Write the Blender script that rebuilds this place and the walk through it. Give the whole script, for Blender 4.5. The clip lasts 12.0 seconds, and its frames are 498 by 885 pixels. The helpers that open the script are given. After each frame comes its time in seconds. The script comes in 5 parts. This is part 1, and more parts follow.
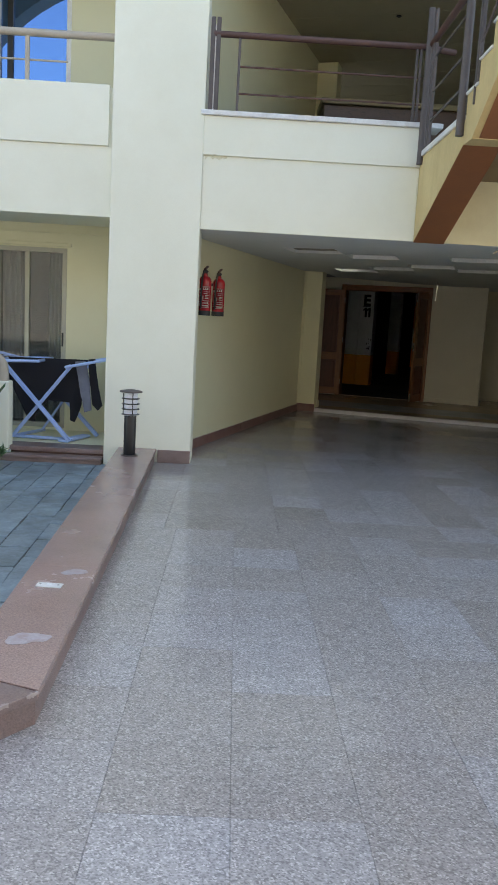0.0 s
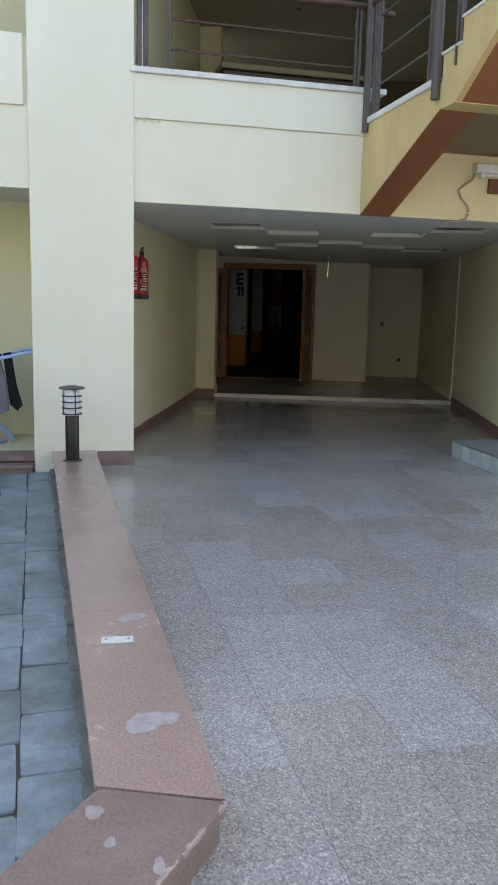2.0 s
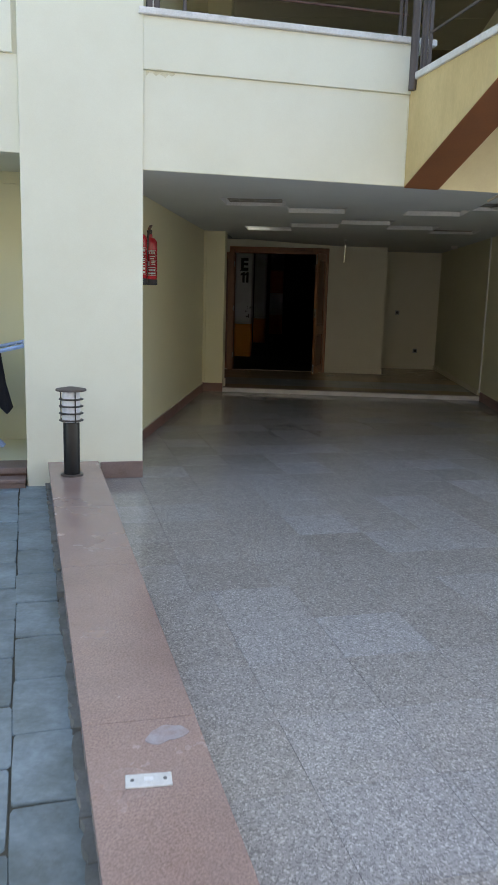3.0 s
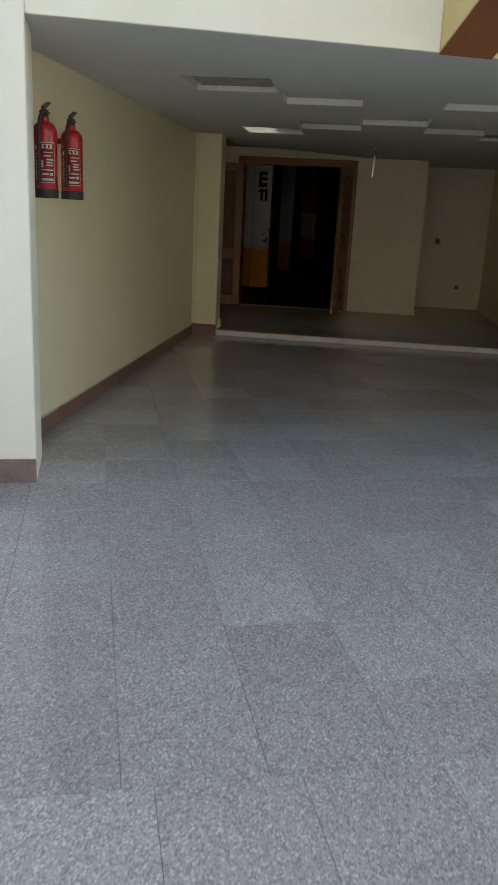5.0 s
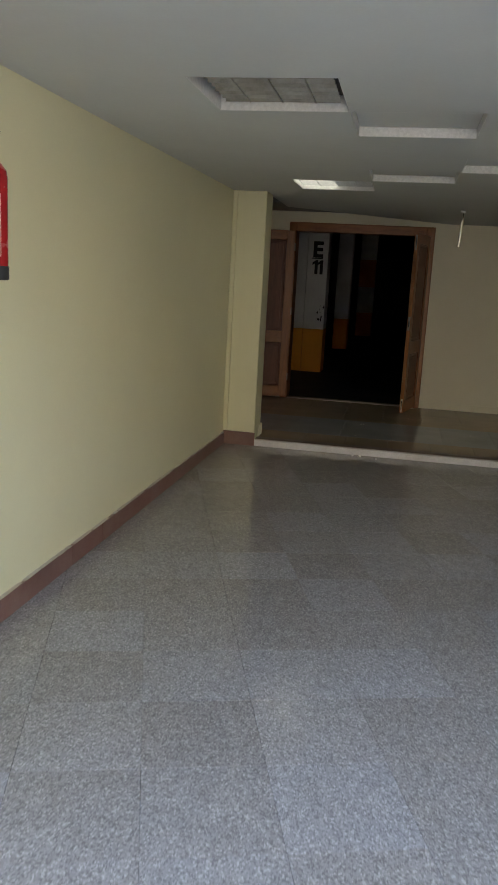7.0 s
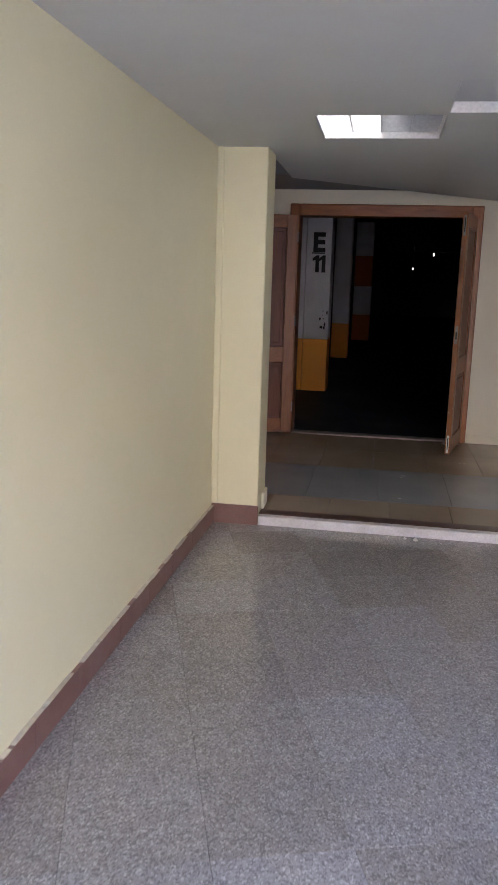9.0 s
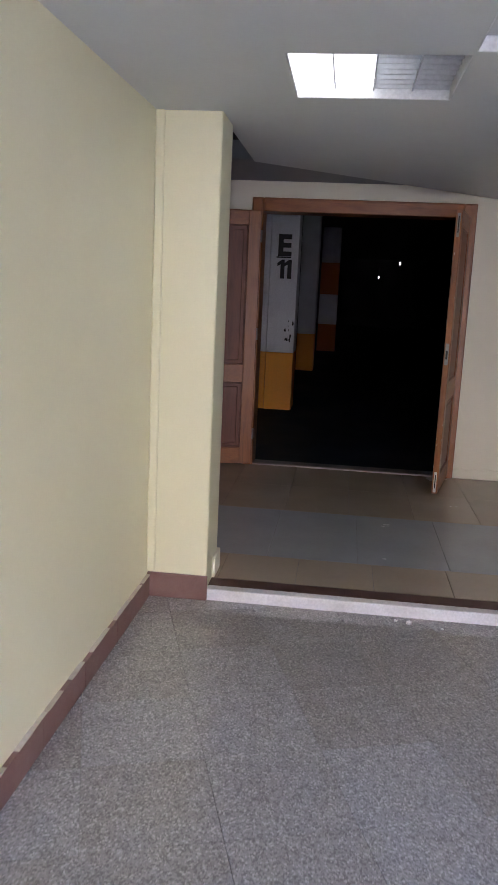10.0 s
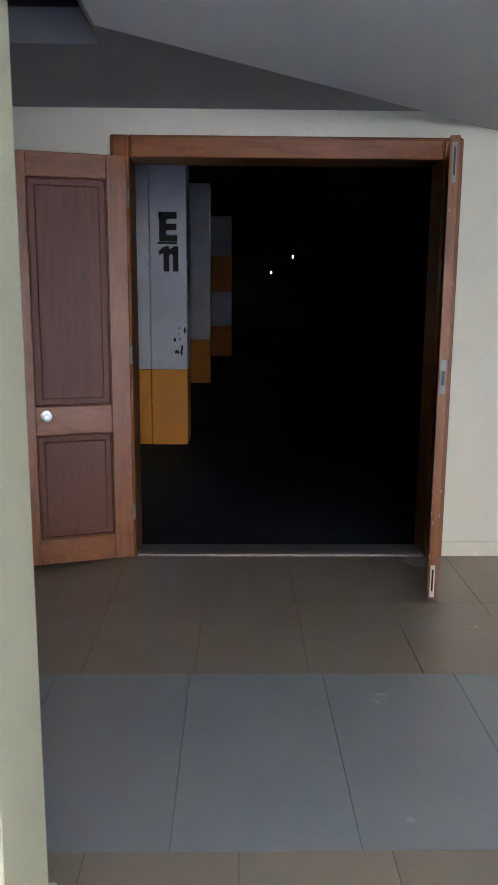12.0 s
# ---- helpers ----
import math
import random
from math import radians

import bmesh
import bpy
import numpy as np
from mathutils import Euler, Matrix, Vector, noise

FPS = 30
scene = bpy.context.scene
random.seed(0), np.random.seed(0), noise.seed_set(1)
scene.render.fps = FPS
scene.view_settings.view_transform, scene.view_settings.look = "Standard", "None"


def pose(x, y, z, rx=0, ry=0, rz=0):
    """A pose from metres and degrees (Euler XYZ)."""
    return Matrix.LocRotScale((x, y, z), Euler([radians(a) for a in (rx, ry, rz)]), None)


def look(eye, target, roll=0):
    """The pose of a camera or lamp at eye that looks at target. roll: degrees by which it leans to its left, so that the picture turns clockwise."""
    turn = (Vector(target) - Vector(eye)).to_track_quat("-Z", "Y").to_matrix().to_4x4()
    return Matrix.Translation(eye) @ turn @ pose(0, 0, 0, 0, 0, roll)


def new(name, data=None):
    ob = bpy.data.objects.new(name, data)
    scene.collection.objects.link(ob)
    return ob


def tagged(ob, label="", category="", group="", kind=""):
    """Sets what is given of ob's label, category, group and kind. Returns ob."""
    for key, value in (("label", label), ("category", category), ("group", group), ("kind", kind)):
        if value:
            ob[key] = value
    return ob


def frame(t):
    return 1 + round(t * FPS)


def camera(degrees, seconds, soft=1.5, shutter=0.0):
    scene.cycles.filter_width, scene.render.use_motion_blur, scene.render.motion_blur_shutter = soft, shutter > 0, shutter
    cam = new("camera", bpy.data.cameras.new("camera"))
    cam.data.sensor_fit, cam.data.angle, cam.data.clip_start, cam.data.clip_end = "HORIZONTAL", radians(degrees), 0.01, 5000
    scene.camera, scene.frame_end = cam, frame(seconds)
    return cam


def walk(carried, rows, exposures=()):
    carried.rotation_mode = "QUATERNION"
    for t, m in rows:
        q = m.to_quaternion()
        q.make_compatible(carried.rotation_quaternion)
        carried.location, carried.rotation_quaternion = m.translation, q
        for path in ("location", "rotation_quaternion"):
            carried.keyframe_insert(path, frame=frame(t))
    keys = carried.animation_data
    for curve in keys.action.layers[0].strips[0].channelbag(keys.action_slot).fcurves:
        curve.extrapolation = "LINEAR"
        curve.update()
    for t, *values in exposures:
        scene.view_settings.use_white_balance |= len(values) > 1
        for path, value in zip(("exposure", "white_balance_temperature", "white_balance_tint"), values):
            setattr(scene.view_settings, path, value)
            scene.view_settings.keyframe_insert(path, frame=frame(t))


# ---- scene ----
cam = camera(35.0, 12.0, shutter=0.2)
PATH = [
    (0, (0.127, 0.11, 1.409), (-0.438, 2.003, 1.101), 3.2),
    (0.5, (-0.209, 0.11, 1.444), (-0.764, 2.004, 1.119), 2.8),
    (0.7, (-0.365, 0.159, 1.452), (-0.912, 2.054, 1.122), 0.8),
    (0.9, (-0.483, 0.209, 1.445), (-1.01, 2.11, 1.118), -2.8),
    (1, (-0.53, 0.266, 1.426), (-1.047, 2.171, 1.106), -2.9),
    (1.2, (-0.653, 0.272, 1.442), (-1.006, 2.213, 1.112), -0.7),
    (1.3, (-0.715, 0.268, 1.442), (-0.947, 2.227, 1.113), 0.8),
    (1.5, (-0.798, 0.265, 1.432), (-1.011, 2.226, 1.104), 0.8),
    (2, (-1.054, 0.488, 1.378), (-1.202, 2.453, 1.039), 1.5),
    (2.5, (-1.224, 0.915, 1.369), (-1.351, 2.88, 1.019), 1.8),
    (3, (-1.382, 1.419, 1.372), (-1.512, 3.38, 1.002), 1.6),
    (3.5, (-1.304, 1.972, 1.344), (-1.426, 3.916, 0.892), 1.6),
    (3.7, (-1.262, 2.167, 1.357), (-1.364, 4.085, 0.799), 2.1),
    (5.3, (-1.015, 3.753, 1.441), (-1.245, 5.658, 0.878), 3.1),
    (5.5, (-1.03, 4.026, 1.466), (-1.255, 5.931, 0.901), 3.4),
    (6, (-1.071, 4.597, 1.47), (-1.354, 6.509, 0.957), 3.0),
    (6.5, (-1.191, 5.093, 1.473), (-1.558, 6.996, 0.978), 2.8),
    (7, (-1.299, 5.624, 1.471), (-1.653, 7.55, 1.066), 3.1),
    (7.2, (-1.351, 5.871, 1.477), (-1.699, 7.799, 1.079), 3.0),
    (9, (-1.831, 7.891, 1.468), (-2.147, 9.825, 1.067), 1.7),
    (9.5, (-1.846, 8.471, 1.46), (-2.084, 10.422, 1.089), 1.7),
    (10, (-1.943, 8.977, 1.469), (-2.166, 10.927, 1.087), 2.6),
    (10.5, (-2.002, 9.582, 1.448), (-2.107, 11.545, 1.08), 2.2),
    (11, (-2.075, 10.128, 1.446), (-2.165, 12.091, 1.074), 2.2),
    (11.5, (-2.145, 10.727, 1.45), (-2.122, 12.692, 1.075), 0.4),
    (12, (-2.122, 11.288, 1.432), (-2.084, 13.252, 1.057), 0.4),
]
EXPOSURES = [(0, 2.25, 7500, 9), (1.5, 2.32, 7500, 9), (3.7, 2.32, 7600, 9), (5.5, 2.45, 8100, 10), (6.5, 2.85, 8000, 11), (7.2, 3.38, 7700, 12), (9.0, 4.45, 6550, 28), (10.5, 4.83, 6050, 27), (11.5, 5.08, 5750, 23), (12.0, 5.43, 5650, 18)]
walk(cam, [(t, look(eye, target, roll)) for t, eye, target, roll in PATH], EXPOSURES)

# ---- world, sun, large lights ----
SUN_EL, SUN_AZ = 52.0, 14.0
world = bpy.data.worlds.new("world")
scene.world = world
world.use_nodes = True
wn = world.node_tree
sky = wn.nodes.new("ShaderNodeTexSky")
sky.sky_type = "NISHITA"
sky.sun_disc = False
sky.sun_elevation, sky.sun_rotation = radians(SUN_EL), radians(SUN_AZ)
sky.air_density, sky.dust_density, sky.ozone_density = 1.0, 1.2, 1.0
wn.links.new(sky.outputs[0], wn.nodes["Background"].inputs[0])
wn.nodes["Background"].inputs[1].default_value = 0.12

sun_data = bpy.data.lights.new("sun", "SUN")
sun_data.energy, sun_data.angle, sun_data.color = 2.5, radians(0.5), (1.0, 0.95, 0.87)
sun = new("sun", sun_data)
_sd = Vector((math.sin(radians(SUN_AZ)) * math.cos(radians(SUN_EL)), math.cos(radians(SUN_AZ)) * math.cos(radians(SUN_EL)), math.sin(radians(SUN_EL))))
sun.matrix_world = look(_sd * 40, (0, 0, 0))

# ---- frames of reference ----
# The front of the building stands 18 degrees askew to the passage. FM: x along the front, y into the building.
FRONT = Vector((-2.553, 7.123, 0.0))
FM = Matrix.Translation(FRONT) @ Matrix.Rotation(radians(18.0), 4, "Z")
IDENT = Matrix.Identity(4)
CEIL, UPPER, HALL = 2.205, 2.29, 0.055          # passage ceiling, hall ceiling, hall floor
LEFT, RIGHT, PIER_Y, BACK = -2.85, 1.08, 12.5, 15.3
PIER_L = -2.808                                      # where the slightly slanting left wall meets the pier


def left_x(y):
    """x of the left wall's face at y."""
    return PIER_L - (PIER_Y - y) * 0.0125


# ---- materials ----
def nodes_of(name):
    m = bpy.data.materials.new(name)
    m.use_nodes = True
    t = m.node_tree
    return m, t, t.nodes["Principled BSDF"]


def rgb(c):
    return (c[0], c[1], c[2], 1.0)


def noise_node(t, vec, scale, detail=4.0, rough=0.6):
    n = t.nodes.new("ShaderNodeTexNoise")
    n.inputs["Scale"].default_value, n.inputs["Detail"].default_value, n.inputs["Roughness"].default_value = scale, detail, rough
    t.links.new(vec, n.inputs["Vector"])
    return n


def ramp(t, fac, stops):
    r = t.nodes.new("ShaderNodeValToRGB")
    while len(r.color_ramp.elements) < len(stops):
        r.color_ramp.elements.new(0.5)
    for e, (p, c) in zip(r.color_ramp.elements, stops):
        e.position, e.color = p, (rgb(c) if not isinstance(c, (int, float)) else (c, c, c, 1))
    t.links.new(fac, r.inputs[0])
    return r.outputs[0]


def mix(t, fac, a, b, mode="MIX"):
    n = t.nodes.new("ShaderNodeMix")
    n.data_type, n.blend_type = "RGBA", mode
    for sock, v in ((n.inputs[0], fac), (n.inputs[6], a), (n.inputs[7], b)):
        if hasattr(v, "is_linked"):
            t.links.new(v, sock)
        elif isinstance(v, (int, float)):
            sock.default_value = v
        else:
            sock.default_value = rgb(v)
    return n.outputs[2]


def place_of(t):
    return t.nodes.new("ShaderNodeNewGeometry").outputs["Position"]


def bump_to(t, bsdf, height, strength, dist=0.01):
    b = t.nodes.new("ShaderNodeBump")
    b.inputs["Strength"].default_value, b.inputs["Distance"].default_value = strength, dist
    t.links.new(height, b.inputs["Height"])
    t.links.new(b.outputs[0], bsdf.inputs["Normal"])


def surface(name, c1, c2, scale=2.0, fine=60.0, rough=(0.5, 0.7), bump=0.15, metal=0.0, dirt=None, dirt_scale=1.2, dirt_amount=0.5, stretch=None, tint=0.0, grain_range=(0.86, 1.1)):
    """A two-scale surface: broad variation from c1 to c2, fine grain, patchy roughness and relief, and stains if dirt is given."""
    m, t, b = nodes_of(name)
    vec = place_of(t)
    if stretch:
        mp = t.nodes.new("ShaderNodeMapping")
        mp.inputs["Scale"].default_value = stretch
        t.links.new(vec, mp.inputs[0])
        vec = mp.outputs[0]
    big = noise_node(t, vec, scale, 5.0)
    small = noise_node(t, vec, fine, 3.0)
    col = ramp(t, big.outputs[0], [(0.3, c1), (0.7, c2)])
    grain = ramp(t, small.outputs[0], [(0.25, grain_range[0]), (0.75, grain_range[1])])
    col = mix(t, 1.0, col, grain, "MULTIPLY")
    if dirt:
        dn = noise_node(t, vec, dirt_scale, 8.0, 0.7)
        mask = ramp(t, dn.outputs[0], [(0.42, 0.0), (0.82, dirt_amount)])
        col = mix(t, mask, col, dirt)
    if tint:
        info = t.nodes.new("ShaderNodeObjectInfo")
        shade = ramp(t, info.outputs["Random"], [(0.0, 1.0 - tint), (1.0, 1.0 + tint)])
        col = mix(t, 1.0, col, shade, "MULTIPLY")
    t.links.new(col, b.inputs["Base Color"])
    r = ramp(t, big.outputs[0], [(0.3, rough[0]), (0.7, rough[1])])
    t.links.new(r, b.inputs["Roughness"])
    b.inputs["Metallic"].default_value = metal
    if bump:
        bump_to(t, b, small.outputs[0], bump, 0.004)
    return m


def terrazzo(name, base, warm, cool, chips, rough):
    m, t, b = nodes_of(name)
    vec = place_of(t)
    info = t.nodes.new("ShaderNodeObjectInfo")
    isl = t.nodes.new("ShaderNodeNewGeometry")
    add = t.nodes.new("ShaderNodeMath")
    add.operation = "ADD"
    t.links.new(info.outputs["Random"], add.inputs[0])
    t.links.new(isl.outputs["Random Per Island"], add.inputs[1])
    frac = t.nodes.new("ShaderNodeMath")
    frac.operation = "FRACT"
    t.links.new(add.outputs[0], frac.inputs[0])
    tint = ramp(t, frac.outputs[0], [(0.0, warm), (0.5, base), (1.0, cool)])
    broad = noise_node(t, vec, 1.1, 5.0)
    col = mix(t, ramp(t, broad.outputs[0], [(0.35, 0.0), (0.7, 0.4)]), tint, warm)
    vor = t.nodes.new("ShaderNodeTexVoronoi")
    vor.inputs["Scale"].default_value = chips
    t.links.new(vec, vor.inputs["Vector"])
    sep = t.nodes.new("ShaderNodeSeparateColor")
    t.links.new(vor.outputs["Color"], sep.inputs[0])
    light = ramp(t, sep.outputs[0], [(0.0, 0.62), (0.24, 0.88), (0.68, 1.06), (0.9, 1.42)])
    light.node.color_ramp.interpolation = "CONSTANT"
    col = mix(t, 1.0, col, light, "MULTIPLY")
    wear = noise_node(t, vec, 14.0, 6.0)
    col = mix(t, 1.0, col, ramp(t, wear.outputs[0], [(0.3, 0.92), (0.7, 1.05)]), "MULTIPLY")
    t.links.new(col, b.inputs["Base Color"])
    shine = mix(t, 0.5, broad.outputs[0], frac.outputs[0])
    t.links.new(ramp(t, shine, [(0.25, rough[0]), (0.75, rough[1])]), b.inputs["Roughness"])
    bump_to(t, b, wear.outputs[0], 0.06, 0.002)
    return m


def wood(name, c1, c2, rough=0.45, axis=(9.0, 9.0, 0.9), wear=(0.5, 0.3, 0.2)):
    m, t, b = nodes_of(name)
    mp = t.nodes.new("ShaderNodeMapping")
    mp.inputs["Scale"].default_value = axis
    t.links.new(place_of(t), mp.inputs[0])
    n = noise_node(t, mp.outputs[0], 3.0, 8.0, 0.65)
    n.inputs["Distortion"].default_value = 1.2
    f = noise_node(t, mp.outputs[0], 22.0, 3.0)
    col = ramp(t, n.outputs[0], [(0.3, c1), (0.55, c2), (0.75, c1)])
    col = mix(t, 1.0, col, ramp(t, f.outputs[0], [(0.3, 0.92), (0.7, 1.05)]), "MULTIPLY")
    w = noise_node(t, place_of(t), 5.0, 8.0, 0.7)
    col = mix(t, ramp(t, w.outputs[0], [(0.6, 0.0), (0.75, 0.45)]), col, wear)
    t.links.new(col, b.inputs["Base Color"])
    b.inputs["Roughness"].default_value = rough
    bump_to(t, b, f.outputs[0], 0.1, 0.002)
    return m


def plain(name, c, rough=0.5, metal=0.0):
    return surface(name, [k * 0.94 for k in c], [min(1, k * 1.04) for k in c], 6.0, 90.0, (max(0.02, rough - 0.05), rough + 0.05), 0.05, metal)


def glass(name, tint=(0.8, 0.85, 0.85), rough=0.02, alpha=0.25):
    m, t, b = nodes_of(name)
    b.inputs["Base Color"].default_value = rgb(tint)
    b.inputs["Roughness"].default_value = rough
    b.inputs["Transmission Weight"].default_value = 1.0 - alpha
    b.inputs["IOR"].default_value = 1.5
    return m


def glow(name, c, strength):
    m, t, b = nodes_of(name)
    b.inputs["Base Color"].default_value = rgb(c)
    b.inputs["Emission Color"].default_value = rgb(c)
    b.inputs["Emission Strength"].default_value = strength
    return m


M_FRONT = surface("front_paint", (0.77, 0.77, 0.635), (0.82, 0.815, 0.685), 0.8, 120.0, (0.75, 0.9), 0.02, dirt=(0.62, 0.58, 0.42), dirt_scale=0.9, dirt_amount=0.35, grain_range=(0.975, 1.015))
M_CREAM = surface("cream_wall_paint", (0.725, 0.695, 0.47), (0.775, 0.745, 0.52), 0.7, 110.0, (0.38, 0.55), 0.012, dirt=(0.62, 0.56, 0.38), dirt_scale=0.8, dirt_amount=0.3, grain_range=(0.975, 1.015))
M_HALLWALL = surface("hall_wall_paint", (0.81, 0.765, 0.60), (0.85, 0.81, 0.66), 0.7, 110.0, (0.5, 0.7), 0.012, dirt=(0.66, 0.60, 0.44), dirt_scale=0.8, dirt_amount=0.25, grain_range=(0.975, 1.015))
M_STAIR = surface("stair_side_paint", (0.56, 0.42, 0.19), (0.68, 0.54, 0.27), 1.6, 60.0, (0.7, 0.9), 0.1, dirt=(0.42, 0.30, 0.14), dirt_scale=3.0, dirt_amount=0.6, stretch=(1, 1, 0.5), grain_range=(0.93, 1.04))
M_BROWN = surface("brown_soffit_paint", (0.22, 0.082, 0.028), (0.30, 0.118, 0.045), 1.4, 70.0, (0.5, 0.7), 0.15, dirt=(0.12, 0.05, 0.03), dirt_scale=1.5, dirt_amount=0.4, grain_range=(0.93, 1.05))
M_CEIL = surface("ceiling_paint", (0.65, 0.67, 0.65), (0.71, 0.73, 0.71), 0.6, 90.0, (0.75, 0.9), 0.02, dirt=(0.5, 0.48, 0.45), dirt_scale=0.9, dirt_amount=0.25, grain_range=(0.975, 1.015))
M_WHITE = surface("white_enamel", (0.74, 0.75, 0.74), (0.80, 0.80, 0.79), 3.0, 60.0, (0.35, 0.5), 0.05)
M_TRAY = surface("grey_tray", (0.36, 0.37, 0.37), (0.42, 0.42, 0.42), 3.0, 60.0, (0.5, 0.7), 0.05)
M_LAMELLA = surface("pale_lamella", (0.52, 0.53, 0.53), (0.60, 0.61, 0.61), 3.0, 60.0, (0.3, 0.45), 0.03)
M_DUSTY = surface("dusty_reflector", (0.24, 0.22, 0.18), (0.46, 0.44, 0.38), 18.0, 60.0, (0.3, 0.5), 0.05, 0.6, dirt=(0.14, 0.11, 0.07), dirt_scale=9.0, dirt_amount=0.7)
M_SILL = surface("white_marble_sill", (0.68, 0.68, 0.66), (0.80, 0.80, 0.78), 5.0, 70.0, (0.35, 0.55), 0.1, dirt=(0.4, 0.38, 0.33), dirt_scale=6.0, dirt_amount=0.6)
M_TERRAZZO = terrazzo("terrazzo_tile", (0.38, 0.356, 0.338), (0.347, 0.32, 0.298), (0.415, 0.402, 0.402), 190.0, (0.10, 0.18))
M_HALLBEIGE = surface("beige_porcelain", (0.37, 0.30, 0.225), (0.41, 0.335, 0.255), 2.0, 60.0, (0.18, 0.28), 0.01, dirt=(0.33, 0.28, 0.22), dirt_scale=1.5, dirt_amount=0.3, tint=0.05, grain_range=(0.97, 1.02))
M_HALLGREY = surface("grey_porcelain", (0.34, 0.355, 0.355), (0.38, 0.395, 0.395), 2.0, 60.0, (0.18, 0.28), 0.01, dirt=(0.31, 0.31, 0.30), dirt_scale=1.5, dirt_amount=0.3, tint=0.05, grain_range=(0.97, 1.02))
M_GROUT = surface("dark_grout", (0.24, 0.225, 0.215), (0.30, 0.285, 0.27), 4.0, 90.0, (0.8, 0.95), 0.2)
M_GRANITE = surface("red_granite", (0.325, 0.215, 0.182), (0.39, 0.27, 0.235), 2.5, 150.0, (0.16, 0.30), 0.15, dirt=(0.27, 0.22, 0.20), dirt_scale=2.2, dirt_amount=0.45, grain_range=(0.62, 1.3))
M_GRANITE2 = surface("dark_granite", (0.17, 0.108, 0.092), (0.245, 0.165, 0.142), 3.0, 150.0, (0.35, 0.5), 0.2, dirt=(0.30, 0.25, 0.24), dirt_scale=4.0, dirt_amount=0.6, grain_range=(0.62, 1.3))
M_SKIRT = surface("brown_skirting_stone", (0.18, 0.086, 0.070), (0.235, 0.118, 0.098), 2.5, 130.0, (0.35, 0.5), 0.1, dirt=(0.32, 0.26, 0.22), dirt_scale=4.0, dirt_amount=0.45)
M_NOSING = surface("dark_brown_stone", (0.085, 0.042, 0.030), (0.12, 0.06, 0.045), 2.0, 120.0, (0.35, 0.5), 0.08)
M_THRESH = surface("white_threshold", (0.62, 0.60, 0.60), (0.72, 0.70, 0.70), 4.0, 80.0, (0.5, 0.7), 0.2, dirt=(0.36, 0.33, 0.31), dirt_scale=7.0, dirt_amount=0.6)
M_PAVER = surface("slate_paver", (0.16, 0.21, 0.235), (0.27, 0.335, 0.37), 7.0, 45.0, (0.4, 0.65), 0.35, dirt=(0.075, 0.09, 0.075), dirt_scale=5.0, dirt_amount=0.95, tint=0.10)
M_SOIL = surface("soil", (0.05, 0.05, 0.038), (0.085, 0.08, 0.06), 5.0, 60.0, (0.9, 1.0), 0.6)
M_GROUND = surface("ground_paving", (0.22, 0.215, 0.20), (0.28, 0.27, 0.25), 0.5, 40.0, (0.75, 0.9), 0.3)
M_RAIL = surface("brown_rail_paint", (0.075, 0.034, 0.026), (0.105, 0.050, 0.039), 5.0, 90.0, (0.5, 0.65), 0.06)
M_POST = surface("grey_brown_post_paint", (0.075, 0.058, 0.053), (0.105, 0.083, 0.076), 5.0, 90.0, (0.45, 0.6), 0.06)
M_BEIGE = surface("beige_rail_paint", (0.40, 0.345, 0.27), (0.47, 0.41, 0.33), 5.0, 90.0, (0.4, 0.55), 0.06)
M_WOOD = wood("red_brown_wood", (0.17, 0.054, 0.013), (0.29, 0.10, 0.024), 0.38, (6.0, 6.0, 0.7), wear=(0.34, 0.14, 0.05))
M_WOODH = wood("red_brown_wood_lying", (0.18, 0.056, 0.012), (0.31, 0.105, 0.022), 0.38, (0.7, 6.0, 6.0), wear=(0.12, 0.035, 0.012))
M_PANEL = wood("dark_red_wood", (0.10, 0.031, 0.014), (0.17, 0.052, 0.023), 0.5, (6.0, 6.0, 0.7), wear=(0.20, 0.07, 0.045))
M_DESK = wood("dark_desk_wood", (0.06, 0.03, 0.018), (0.10, 0.05, 0.03), 0.4, (1.0, 9.0, 9.0), wear=(0.2, 0.12, 0.07))
M_STEEL = surface("brushed_steel", (0.55, 0.55, 0.54), (0.65, 0.65, 0.64), 8.0, 140.0, (0.25, 0.4), 0.06, 1.0)
M_BLACK = surface("black_enamel", (0.007, 0.007, 0.008), (0.012, 0.012, 0.013), 5.0, 90.0, (0.3, 0.42), 0.05)
M_CHIP = surface("pale_broken_stone", (0.34, 0.27, 0.24), (0.44, 0.37, 0.34), 30.0, 90.0, (0.7, 0.9), 0.4)
M_OPAL = surface("opal_plastic", (0.72, 0.74, 0.80), (0.80, 0.82, 0.86), 3.0, 40.0, (0.3, 0.4), 0.02)
M_RED = surface("red_enamel", (0.36, 0.012, 0.018), (0.43, 0.018, 0.024), 4.0, 90.0, (0.2, 0.32), 0.03)
M_LABEL = plain("white_label", (0.72, 0.68, 0.64), 0.5)
M_RUBBER = plain("black_rubber", (0.02, 0.02, 0.022), 0.6)
M_BLUE = surface("light_blue_enamel", (0.36, 0.50, 0.82), (0.43, 0.58, 0.90), 4.0, 90.0, (0.3, 0.45), 0.04)
M_CLOTH = surface("black_cloth", (0.008, 0.008, 0.012), (0.016, 0.015, 0.02), 8.0, 250.0, (0.85, 0.98), 0.3)
M_GREYCLOTH = surface("grey_cloth", (0.17, 0.18, 0.23), (0.24, 0.25, 0.31), 8.0, 250.0, (0.85, 0.98), 0.3)
M_CURTAIN = surface("grey_curtain", (0.42, 0.41, 0.40), (0.52, 0.51, 0.49), 2.0, 200.0, (0.85, 0.98), 0.2)
